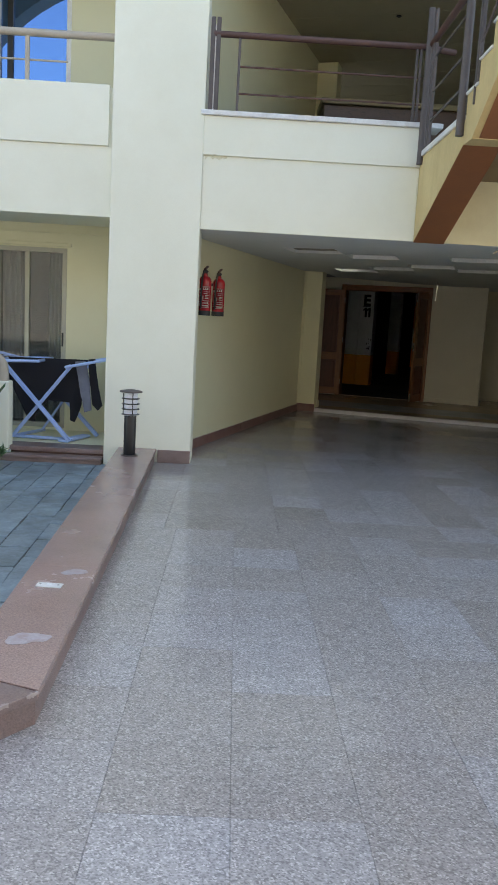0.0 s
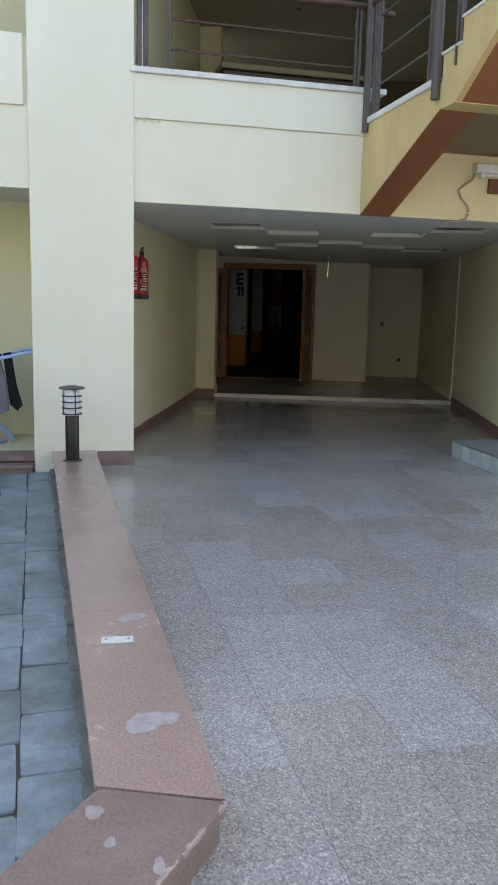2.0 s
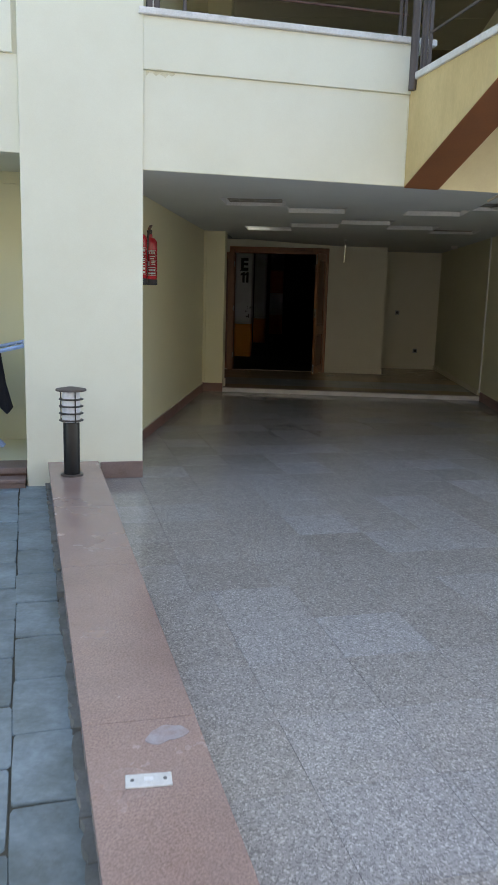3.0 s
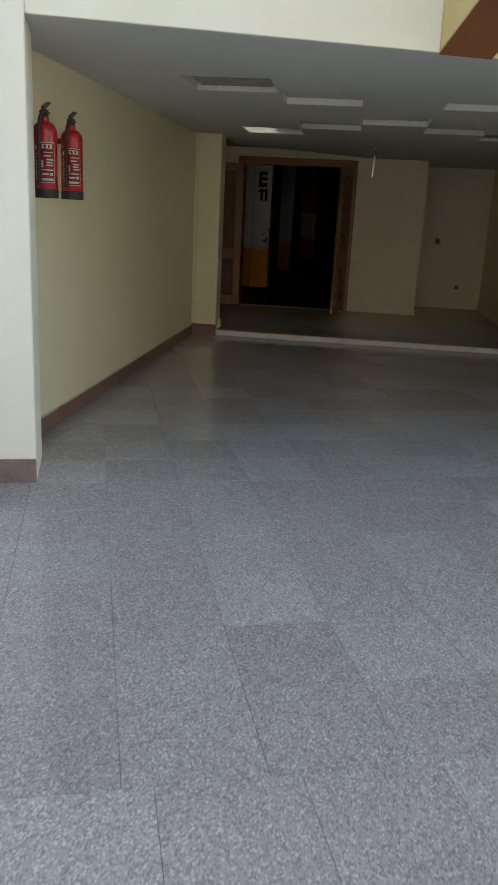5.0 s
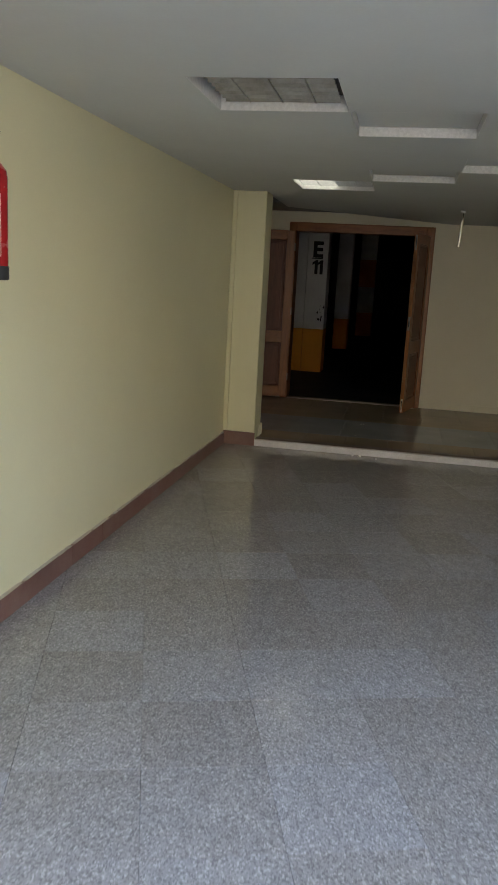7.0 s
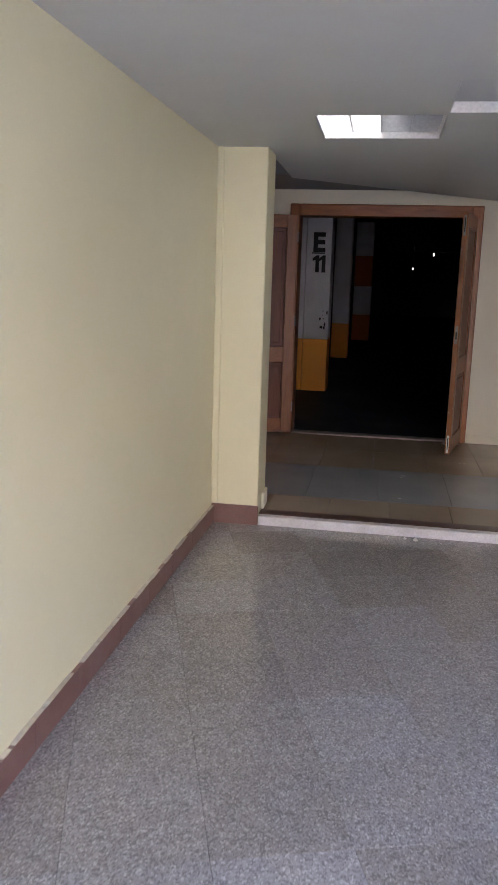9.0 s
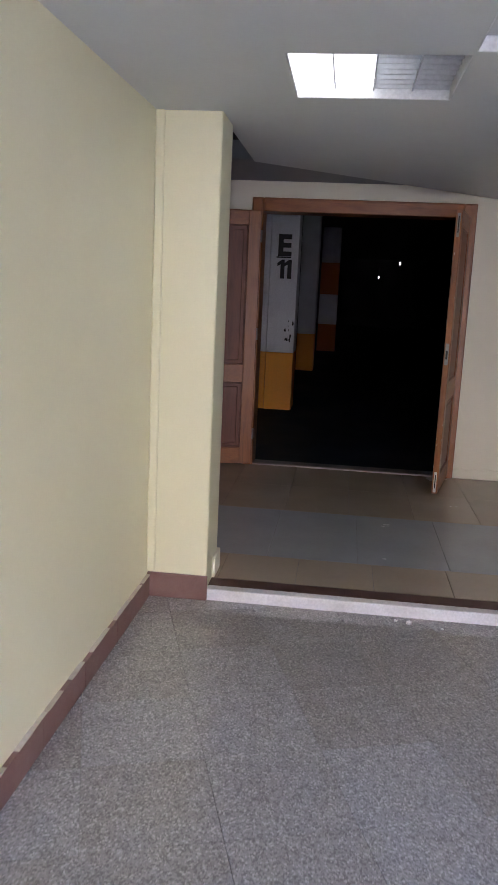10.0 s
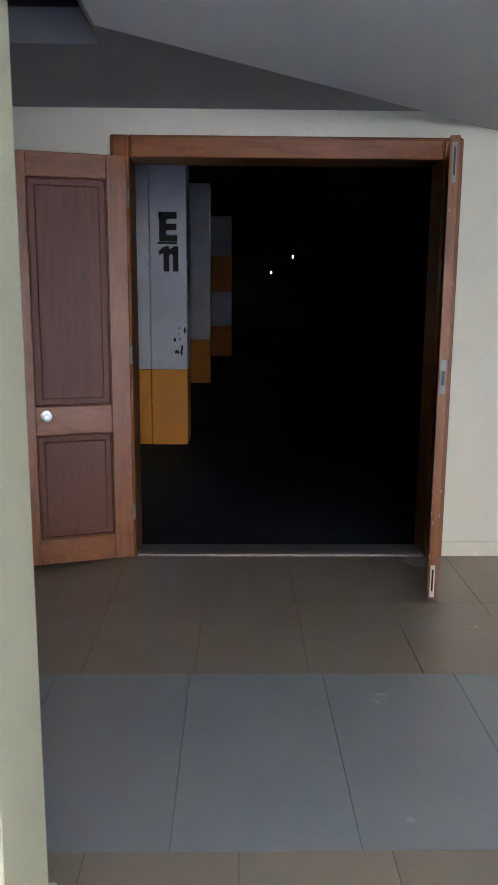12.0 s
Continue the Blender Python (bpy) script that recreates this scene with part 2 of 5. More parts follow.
M_ALU = surface("beige_aluminium", (0.44, 0.42, 0.33), (0.52, 0.50, 0.40), 4.0, 90.0, (0.4, 0.55), 0.04)
M_GLASS = glass("window_glass", (0.75, 0.8, 0.8), 0.01, 0.05)
M_GLASS.node_tree.nodes["Principled BSDF"].inputs["Specular IOR Level"].default_value = 0.28
# Paleness and a raised index stand in for the left pane's bright reflection.
M_SLIDGLASS = glass("bright_reflection_glass", (0.75, 0.8, 0.8), 0.02, 0.3)
M_SLIDGLASS.node_tree.nodes["Principled BSDF"].inputs["IOR"].default_value = 2.1
M_SKYGLASS = surface("blue_tinted_mirror_glass", (0.02, 0.03, 0.045), (0.03, 0.04, 0.055), 1.0, 20.0, (0.01, 0.02), 0.0)
M_SKYGLASS.node_tree.nodes["Principled BSDF"].inputs["Specular IOR Level"].default_value = 1.0
M_SKYGLASS.node_tree.nodes["Principled BSDF"].inputs["IOR"].default_value = 2.4
# Blue put into the reflection itself to deepen the mirrored sky.
M_SKYGLASS.node_tree.nodes["Principled BSDF"].inputs["Specular Tint"].default_value = (0.26, 0.5, 1.0, 1.0)
M_OPPOSITE = surface("bounce_wall_beige", (0.29, 0.275, 0.25), (0.33, 0.315, 0.285), 0.8, 60.0, (0.8, 0.95), 0.1, grain_range=(0.95, 1.03))
# Half as bright as the passage ceiling: the hall's shade is in this colour.
M_HALLCEIL = surface("hall_ceiling_shaded", (0.33, 0.335, 0.345), (0.38, 0.385, 0.39), 0.6, 90.0, (0.75, 0.9), 0.03, grain_range=(0.975, 1.015))
M_UNDER = surface("sheltered_wall_paint", (0.72, 0.66, 0.43), (0.78, 0.72, 0.49), 1.2, 90.0, (0.7, 0.9), 0.08, dirt=(0.5, 0.38, 0.2), dirt_scale=2.0, dirt_amount=0.4, grain_range=(0.96, 1.02))
M_COLWHITE = surface("column_white_paint", (0.66, 0.68, 0.70), (0.74, 0.76, 0.77), 1.5, 60.0, (0.6, 0.8), 0.15, dirt=(0.40, 0.40, 0.40), dirt_scale=2.5, dirt_amount=0.6)
M_COLYELLOW = surface("column_yellow_paint", (0.76, 0.30, 0.004), (0.82, 0.35, 0.008), 1.5, 60.0, (0.5, 0.7), 0.15, dirt=(0.35, 0.19, 0.05), dirt_scale=3.0, dirt_amount=0.2)
M_COLORANGE = surface("column_orange_paint", (0.55, 0.17, 0.02), (0.62, 0.21, 0.03), 1.5, 60.0, (0.5, 0.7), 0.15)
M_INK = plain("black_ink", (0.015, 0.015, 0.016), 0.7)
# Near-black blue stands for the missing light on the garage floor.
M_DARKFLOOR = surface("unlit_floor_dark", (0.018, 0.025, 0.036), (0.028, 0.036, 0.05), 0.8, 70.0, (0.5, 0.75), 0.3)
M_DARKFLOOR.node_tree.nodes["Principled BSDF"].inputs["Specular IOR Level"].default_value = 0.12
# Darkness of the unlit garage and rooms is put into this colour.
M_DARKWALL = surface("darkened_concrete", (0.10, 0.10, 0.10), (0.15, 0.15, 0.145), 0.8, 50.0, (0.8, 0.95), 0.2)
# Shade inside the hatch and the unlit lights is held in this colour.
M_VOID = surface("shaded_void", (0.10, 0.09, 0.08), (0.14, 0.13, 0.115), 1.0, 50.0, (0.9, 1.0), 0.1)
# Beige taken down to carry the shade under the gallery ceiling.
M_GALLERYCEIL = surface("shaded_ceiling_tile", (0.40, 0.37, 0.26), (0.46, 0.42, 0.30), 0.8, 60.0, (0.8, 0.9), 0.02, grain_range=(0.97, 1.02))
M_DULLSTEEL = surface("dull_steel", (0.22, 0.21, 0.20), (0.30, 0.29, 0.28), 8.0, 90.0, (0.45, 0.6), 0.05, 0.8)
M_CHROME = surface("bright_chrome", (0.82, 0.82, 0.80), (0.88, 0.88, 0.86), 8.0, 90.0, (0.08, 0.14), 0.0, 1.0)
M_SOFFIT = surface("olive_brown_soffit", (0.22, 0.155, 0.08), (0.28, 0.20, 0.11), 1.2, 70.0, (0.6, 0.8), 0.08, dirt=(0.13, 0.09, 0.05), dirt_scale=2.0, dirt_amount=0.5)
M_COUNTER = surface("olive_beige_counter", (0.24, 0.20, 0.11), (0.30, 0.25, 0.15), 2.0, 60.0, (0.5, 0.7), 0.03)
M_HAUNCH = surface("dirty_mortar", (0.15, 0.155, 0.15), (0.24, 0.24, 0.23), 9.0, 70.0, (0.85, 0.95), 0.5, dirt=(0.08, 0.085, 0.06), dirt_scale=6.0, dirt_amount=0.7)
M_STAIN = surface("flaking_ochre_paint", (0.60, 0.57, 0.38), (0.72, 0.70, 0.53), 14.0, 80.0, (0.8, 0.95), 0.3)
M_GALLERY = surface("dark_olive_end", (0.12, 0.10, 0.055), (0.16, 0.13, 0.075), 1.0, 60.0, (0.75, 0.9), 0.03)
M_SLATETOP = surface("dark_slate", (0.15, 0.16, 0.16), (0.20, 0.21, 0.205), 4.0, 60.0, (0.5, 0.7), 0.2)
M_PLINTH = surface("pale_slate_tile", (0.33, 0.39, 0.39), (0.44, 0.49, 0.485), 7.0, 50.0, (0.5, 0.7), 0.3, dirt=(0.17, 0.18, 0.15), dirt_scale=6.0, dirt_amount=0.6, tint=0.15)
M_SMEAR = surface("slopped_paint", (0.52, 0.46, 0.36), (0.66, 0.61, 0.50), 8.0, 60.0, (0.6, 0.8), 0.1)
M_TUBE = glow("lit_tube", (0.93, 1.0, 0.97), 1.2)
M_LITPANEL = glow("lit_panel", (0.94, 1.0, 0.97), 0.26)
M_FARLAMP = glow("far_lamp", (1.0, 0.95, 0.85), 0.25)
M_WIRE = plain("grey_cable", (0.42, 0.37, 0.28), 0.6)
M_MORTAR = surface("grey_mortar", (0.335, 0.25, 0.225), (0.43, 0.40, 0.42), 16.0, 90.0, (0.8, 0.95), 0.3)


# ---- mesh helpers ----
def finish(name, bm, material, parent=None, label="", m=None, smooth=False):
    bmesh.ops.recalc_face_normals(bm, faces=bm.faces)
    me = bpy.data.meshes.new(name)
    bm.to_mesh(me)
    bm.free()
    for mm in (material if isinstance(material, (list, tuple)) else [material]):
        me.materials.append(mm)
    if smooth:
        for p in me.polygons:
            p.use_smooth = True
        me.set_sharp_from_angle(angle=radians(40))
    ob = new(name, me)
    if m is not None:
        ob.matrix_basis = m
    if parent is not None:
        ob.parent = parent
    if label:
        ob["label"] = label
    return ob


def part(name, bm, material, parent, label="", smooth=False, m=None):
    return finish(name, bm, material, parent, label, m, smooth)


def setting(name, bm, material, label, category, m=IDENT, smooth=False):
    return tagged(finish(name, bm, material, None, "", m, smooth), label, category, kind="structure")


def thing(name, label, category, m=IDENT, group="", kind=""):
    ob = new(name)
    ob.empty_display_size = 0.1
    ob.matrix_basis = m
    return tagged(ob, label, category, group, kind)


def box(bm, x0, y0, z0, x1, y1, z1, bevel=0.0, m=None, seg=1):
    r = bmesh.ops.create_cube(bm, size=1.0)
    vs = r["verts"]
    for v in vs:
        v.co = Vector((x0 + (v.co.x + 0.5) * (x1 - x0), y0 + (v.co.y + 0.5) * (y1 - y0), z0 + (v.co.z + 0.5) * (z1 - z0)))
        if m is not None:
            v.co = m @ v.co
    if bevel:
        es = list({e for v in vs for e in v.link_edges})
        bmesh.ops.bevel(bm, geom=es, offset=bevel, segments=seg, profile=0.6, affect="EDGES")
    return bm


def prism(bm, outline, z0, z1):
    """An upright block over a plan outline."""
    lo = [bm.verts.new((x, y, z0)) for x, y in outline]
    hi = [bm.verts.new((x, y, z1)) for x, y in outline]
    n = len(outline)
    bm.faces.new(lo[::-1])
    bm.faces.new(hi)
    for i in range(n):
        j = (i + 1) % n
        bm.faces.new((lo[i], lo[j], hi[j], hi[i]))
    return bm


def slab(bm, outline, axis_from, axis_to, axis="x"):
    """A block whose outline lies in a plane across the given axis: (y, z) pairs for x, (x, z) for y."""
    def at(p, s):
        return (s, p[0], p[1]) if axis == "x" else (p[0], s, p[1])
    lo = [bm.verts.new(at(p, axis_from)) for p in outline]
    hi = [bm.verts.new(at(p, axis_to)) for p in outline]
    n = len(outline)
    bm.faces.new(lo[::-1])
    bm.faces.new(hi)
    for i in range(n):
        j = (i + 1) % n
        bm.faces.new((lo[i], lo[j], hi[j], hi[i]))
    return bm


def rod(bm, a, b, r, seg=12, r2=None):
    a, b = Vector(a), Vector(b)
    d = b - a
    mm = Matrix.Translation((a + b) / 2) @ d.to_track_quat("Z", "Y").to_matrix().to_4x4()
    bmesh.ops.create_cone(bm, cap_ends=True, segments=seg, radius1=r, radius2=r if r2 is None else r2, depth=d.length, matrix=mm)
    return bm


def pipe(bm, pts, r, seg=8):
    """A round bar along a line of points."""
    pts = [Vector(p) for p in pts]
    rings = []
    side = None
    for i, p in enumerate(pts):
        d = (pts[min(i + 1, len(pts) - 1)] - pts[max(i - 1, 0)]).normalized()
        if side is None:
            side = d.orthogonal().normalized()
        side = (side - d * side.dot(d)).normalized()
        up = d.cross(side)
        rings.append([bm.verts.new(p + r * (math.cos(k * math.tau / seg) * side + math.sin(k * math.tau / seg) * up)) for k in range(seg)])
    for a, b in zip(rings, rings[1:]):
        for k in range(seg):
            bm.faces.new((a[k], a[(k + 1) % seg], b[(k + 1) % seg], b[k]))
    bm.faces.new(rings[0][::-1])
    bm.faces.new(rings[-1])
    return bm


def lathe(bm, profile, seg=24, m=IDENT):
    """A turned body from (radius, height) pairs."""
    rings = []
    for r, z in profile:
        rings.append([bm.verts.new(m @ Vector((r * math.cos(k * math.tau / seg), r * math.sin(k * math.tau / seg), z))) for k in range(seg)])
    for a, b in zip(rings, rings[1:]):
        for k in range(seg):
            bm.faces.new((a[k], a[(k + 1) % seg], b[(k + 1) % seg], b[k]))
    bm.faces.new(rings[0][::-1])
    bm.faces.new(rings[-1])
    return bm


def B():
    return bmesh.new()


def front_y(x, deep=0.0):
    """y of the building's front at x, set back by deep."""
    a = radians(18.0)
    return FRONT.y + math.tan(a) * (x - FRONT.x) + deep / math.cos(a)


# ---- ground and floors ----
setting("ground", box(B(), -400, -400, -0.6, 400, 400, -0.09), M_GROUND, "pale paved ground reaching to the horizon", "ground")
setting("floor", prism(B(), [(-0.45, 9.5), (7.5, 9.5), (7.5, -10.0), (-3.4, -10.0), (-3.0, -8.2), (-0.40, -4.95)], -0.085, -0.006), M_GROUT, "grey terrazzo tile floor with thin dark joints", "floor", FM)
setting("floor_hall", prism(B(), [(-6.5, PIER_Y + 0.006), (RIGHT + 0.15, PIER_Y + 0.006), (RIGHT + 0.15, 16.8), (-0.1, 16.8), (-0.1, 15.51), (-6.5, 15.51)], -0.08, HALL - 0.006), M_GROUT, "hall floor of beige and grey porcelain tiles", "floor")
setting("floor_garage", box(B(), -9.0, 15.52, -0.08, 7.0, 46.0, 0.045), M_DARKFLOOR, "floor of the unlit garage, near black for lack of light", "floor")
bm = B()
box(bm, -2.52, PIER_Y - 0.002, -0.01, RIGHT, PIER_Y + 0.055, HALL + 0.001, 0.004)
setting("trim_threshold", bm, M_THRESH, "worn white stone step edge at the hall", "step")
bm = B()
box(bm, -2.52, PIER_Y + 0.055, 0.0, RIGHT, PIER_Y + 0.155, HALL + 0.002, 0.002)
setting("trim_nosing", bm, M_NOSING, "dark brown stone strip behind the white step edge", "step")

# ---- front of the building ----
bm = B()
box(bm, -0.83, 0.0, -0.09, 0.0, 0.45, 9.5, 0.006)
setting("wall_pillar", bm, M_FRONT, "broad pale cream pillar of the building front", "pillar", FM)
bm = B()                                             # beam below the gallery: upper band flush, lower band set back
box(bm, 0.0, 0.002, 2.862, 1.985, 0.22, 3.205, 0.004)
box(bm, 0.0, 0.022, 2.206, 1.985, 0.22, 2.862, 0.003)
setting("wall_beam", bm, M_FRONT, "pale cream beam with a shadow groove under the gallery", "wall", FM)
setting("wall_under_landing", box(B(), 1.987, 0.03, 2.206, 4.6, 0.22, 3.0), M_UNDER, "yellowed cream wall sheltered by the stair landing", "wall", FM)
bm = B()
box(bm, -0.035, -0.025, 3.205, 2.16, 0.24, 3.25, 0.006)
setting("trim_gallery_sill", bm, M_SILL, "white stone sill along the gallery edge", "sill", FM)
bm = B()                                             # parapet of the side balcony
box(bm, -6.0, 0.012, 2.89, -0.862, 0.16, 3.415, 0.004)
box(bm, -6.0, 0.035, 2.265, -0.83, 0.16, 2.89, 0.003)
box(bm, -0.862, 0.05, 2.89, -0.83, 0.16, 3.40)
setting("wall_balcony_parapet", bm, M_FRONT, "pale cream balcony parapet with a shadow groove", "parapet", FM)
setting("floor_balcony", box(B(), -6.0, 0.16, 2.30, -0.6, 1.25, 2.95), M_FRONT, "balcony slab over the patio", "slab", FM)

bm = B()                                             # quarter arch over the balcony, out of view, added to mirror darkly in the door
arc = [(-0.84 - 2.25 * math.sin(a), 3.0 + 2.25 * math.cos(a)) for a in [i * 1.38 / 16 for i in range(17)]]
slab(bm, arc + [(-3.4, arc[-1][1]), (-3.4, 6.3), (-0.84, 6.3)], 0.02, 0.30, "y")
setting("wall_balcony_arch", bm, M_FRONT, "unseen cream arch over the balcony, added for its reflection", "wall", FM)

# back wall of patio and balcony with their openings
bm = B()
box(bm, -1.475, 1.25, -0.09, -0.5, 1.42, 6.3)
box(bm, -6.0, 1.25, -0.09, -3.3, 1.42, 6.3)
box(bm, -3.3, 1.25, 2.05, -1.475, 1.42, 3.0)
box(bm, -3.3, 1.25, 5.2, -1.475, 1.42, 6.3)
box(bm, -3.3, 1.25, -0.09, -1.475, 1.42, 0.10)
setting("wall_patio", bm, M_CREAM, "cream wall behind the patio and the balcony", "wall", FM)
setting("wall_patio_side", box(B(), -0.83, 0.45, -0.09, -0.5, 1.25, 6.3), M_FRONT, "cream side wall of the patio", "wall", FM)
setting("wall_patio_end", box(B(), -6.2, 0.0, -0.09, -6.0, 5.0, 6.3), M_FRONT, "plain end wall of the patio", "wall", FM)
bm = B()
box(bm, -3.4, 1.215, 2.065, -1.43, 1.25, 2.10, 0.004)
box(bm, -6.0, 1.225, 2.205, -0.83, 1.25, 2.215)
setting("trim_patio_lintel", bm, M_CREAM, "thin plaster band over the sliding door", "trim", FM)
bm = B()                                             # the two rooms behind, their gloom put into the dark colour
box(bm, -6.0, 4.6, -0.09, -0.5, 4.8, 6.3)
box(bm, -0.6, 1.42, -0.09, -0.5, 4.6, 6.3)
setting("wall_rooms", bm, M_DARKWALL, "plain walls of the rooms behind the glass, darkened as unlit", "wall", FM)
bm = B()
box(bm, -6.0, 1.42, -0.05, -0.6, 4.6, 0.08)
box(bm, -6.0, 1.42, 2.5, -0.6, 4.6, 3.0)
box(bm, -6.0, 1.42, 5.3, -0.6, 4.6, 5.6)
setting("floor_rooms", bm, M_DARKWALL, "floors and ceilings of the rooms behind the glass, darkened as unlit", "floor", FM)

# unseen upper walls and roof that close the building, added to block the sun
bm = B()
box(bm, 0.0, 0.02, 5.6, 5.0, 0.3, 9.5)
box(bm, -6.2, 0.02, 6.3, -0.83, 0.3, 9.5)
box(bm, 4.0, 0.02, -0.09, 12.0, 0.3, 9.5)
box(bm, -14.0, 0.3, -0.09, -6.2, 0.6, 9.5)
setting("wall_upper", bm, M_FRONT, "unseen pale cream upper wall, added to keep the courtyard shaded", "wall", FM)
# Unseen wall added to throw light back; its height trims the sky.
bm = B()
box(bm, -22.0, -14.5, -0.09, 24.0, -14.0, 7.5)
setting("wall_opposite", bm, M_OPPOSITE, "plain beige wall across the courtyard, unseen, added to bounce light", "wall", FM)
setting("roof", box(B(), -14.0, 0.3, 9.3, 12.0, 14.0, 9.6), M_DARKWALL, "unseen flat roof, added with the upper walls", "roof", FM)

# ---- passage walls ----
bm = B()
prism(bm, [(LEFT - 0.3, 7.3), (-2.71, 7.55), (left_x(7.6), 7.6), (left_x(13.0), 13.0), (LEFT - 0.3, 13.0)], -0.05, 5.6)
setting("wall_left", bm, M_CREAM, "cream painted passage wall", "wall")
bm = B()
box(bm, PIER_L, PIER_Y, -0.05, -2.52, PIER_Y + 0.30, UPPER, 0.006)
setting("wall_pier", bm, M_CREAM, "cream painted pier at the hall entrance", "pier")
bm = B()
box(bm, PIER_L - 0.001, PIER_Y - 0.02, 0.125, PIER_L + 0.04, PIER_Y, CEIL, 0.006)
setting("trim_pier_strip", bm, M_CREAM, "cream cover strip in the corner beside the pier", "trim")
bm = B()
prism(bm, [(RIGHT, 8.1), (RIGHT + 0.25, 8.2), (RIGHT + 0.25, 17.0), (RIGHT, 17.0)], -0.05, 5.6)
setting("wall_right", bm, M_CREAM, "pale cream passage wall", "wall")
bm = B()                                             # wall with the double door
box(bm, -6.5, BACK, -0.05, -2.70, BACK + 0.2, 3.0)
box(bm, -2.70, BACK, 2.145, -1.03, BACK + 0.2, 3.0)
box(bm, -1.03, BACK, -0.05, -0.04, BACK + 0.2, 3.0)
box(bm, -0.24, BACK + 0.2, -0.05, -0.04, 16.6, 3.0)
box(bm, -0.24, 16.6, -0.05, RIGHT, 16.8, 3.0)
setting("wall_back", bm, M_HALLWALL, "cream hall wall around the double door", "wall")
setting("wall_hall_left", box(B(), -6.7, 12.6, -0.05, -6.5, 15.6, 3.0), M_HALLWALL, "plain end wall of the hall", "wall")
setting("wall_hall_front", box(B(), -6.5, 12.75, -0.05, LEFT - 0.3, 12.95, 3.0), M_HALLWALL, "plain front wall of the hall", "wall")

# skirting
sk = tagged(new("baseboard"), "red-brown stone skirting with paint on its upper edge", "baseboard", kind="structure")
_r = random.Random(3)
y = 7.62
while y < PIER_Y - 0.03:
    e = min(y + 0.395, PIER_Y - 0.016)
    bm = B()
    proud = 0.016 + _r.uniform(-0.001, 0.001)
    prism(bm, [(left_x(y) - 0.002, y + 0.001), (left_x(y) + proud, y + 0.001), (left_x(e) + proud, e - 0.001), (left_x(e) - 0.002, e - 0.001)], 0.0, 0.104 + _r.uniform(-0.003, 0.003))
    part("skirting_stone", bm, M_SKIRT, sk)
    y = e
y = 7.65
while y < PIER_Y - 0.1:                              # uneven paint line slopped over the upper edge
    w = _r.uniform(0.05, 0.28)
    bm = B()
    n = 8
    pts = [(y + w * k / n, 0.1075 + _r.uniform(0.0, 0.002)) for k in range(n + 1)]
    pts += [(y + w * k / n, 0.1055 - _r.uniform(0.0, 0.004) * math.sin(math.pi * k / n)) for k in range(n, -1, -1)]
    pts[0], pts[n] = (pts[0][0], 0.1068), (pts[n][0], 0.1068)
    slab(bm, pts, left_x(y) - 0.003, left_x(y) + 0.0178, "x")
    part("paint_smear", bm, M_SMEAR, sk, "cream paint smear")
    y += w + _r.choice((0.004, 0.02, 0.08))
bm = B()
box(bm, PIER_L + 0.002, PIER_Y - 0.016, 0.0, -2.515, PIER_Y, 0.12, 0.003)
setting("baseboard_pier", bm, M_SKIRT, "red-brown stone skirting of the pier", "baseboard")
bm = B()
box(bm, RIGHT - 0.016, 8.3, 0.0, RIGHT, PIER_Y, 0.12, 0.003)
setting("baseboard_right", bm, M_SKIRT, "red-brown stone skirting", "baseboard")
bm = B()
box(bm, -0.31, -0.016, 0.0, 0.0, 0.0, 0.125, 0.003)
setting("baseboard_pillar", bm, M_GRANITE2, "red-brown stone skirting of the pillar", "baseboard", FM)
bm = B()
box(bm, -2.52, PIER_Y + 0.155, HALL, -2.505, PIER_Y + 0.30, HALL + 0.105, 0.004)
box(bm, -2.85, PIER_Y + 0.30, HALL, -2.505, PIER_Y + 0.315, HALL + 0.105, 0.004)
box(bm, -1.019, BACK - 0.014, HALL, -0.04, BACK, HALL + 0.08, 0.003)
box(bm, -0.04, BACK, HALL, -0.026, 16.6, HALL + 0.08, 0.003)
box(bm, -0.026, 16.586, HALL, RIGHT, 16.6, HALL + 0.08, 0.003)
box(bm, RIGHT - 0.014, PIER_Y + 0.16, HALL, RIGHT, 16.586, HALL + 0.08, 0.003)
setting("baseboard_hall", bm, M_HALLWALL, "cream skirting of the hall", "baseboard")

# ---- ceilings ----
COLX = [-2.19 + 0.585 * k for k in range(6)]
# far edge of each sunken light in its column of ceiling tiles: (column, y, kind)
LIGHTS = [(0, 9.30, "louvre"), (0, 12.24, "lit"), (1, 9.87, "tray"), (1, 11.62, "tray"), (2, 11.08, "tray"), (3, 9.90, "tray"), (3, 11.65, "tray"), (4, 9.32, "broken"), (4, 12.15, "glint")]
SIDE = 0.585


def back_edge(x):
    if x < -2.54:
        return 12.95
    if x < -0.85:
        return 13.86 + (x + 2.5) * 0.872
    return 16.6


def ceiling_strip(bm, x0, x1, y0a, y0b, y1a, y1b):
    prism(bm, [(x0, y0a), (x1, y0b), (x1, y1b), (x0, y1a)], CEIL, UPPER)


bm = B()
cuts = sorted([LEFT - 0.03, -2.54, -2.5, -0.85, RIGHT] + COLX)
for x0, x1 in zip(cuts, cuts[1:]):
    xm = (x0 + x1) / 2
    holes = sorted(y for c, y, _ in LIGHTS if COLX[c] - 0.01 < xm < COLX[c] + SIDE + 0.01)
    e = 1e-4
    start = (front_y(x0, 0.036), front_y(x1, 0.036))
    end = (back_edge(x0 + e), back_edge(x1 - e))
    for y in holes:
        ceiling_strip(bm, x0, x1, start[0], start[1], y - SIDE, y - SIDE)
        start = (y, y)
    ceiling_strip(bm, x0, x1, start[0], start[1], end[0], end[1])
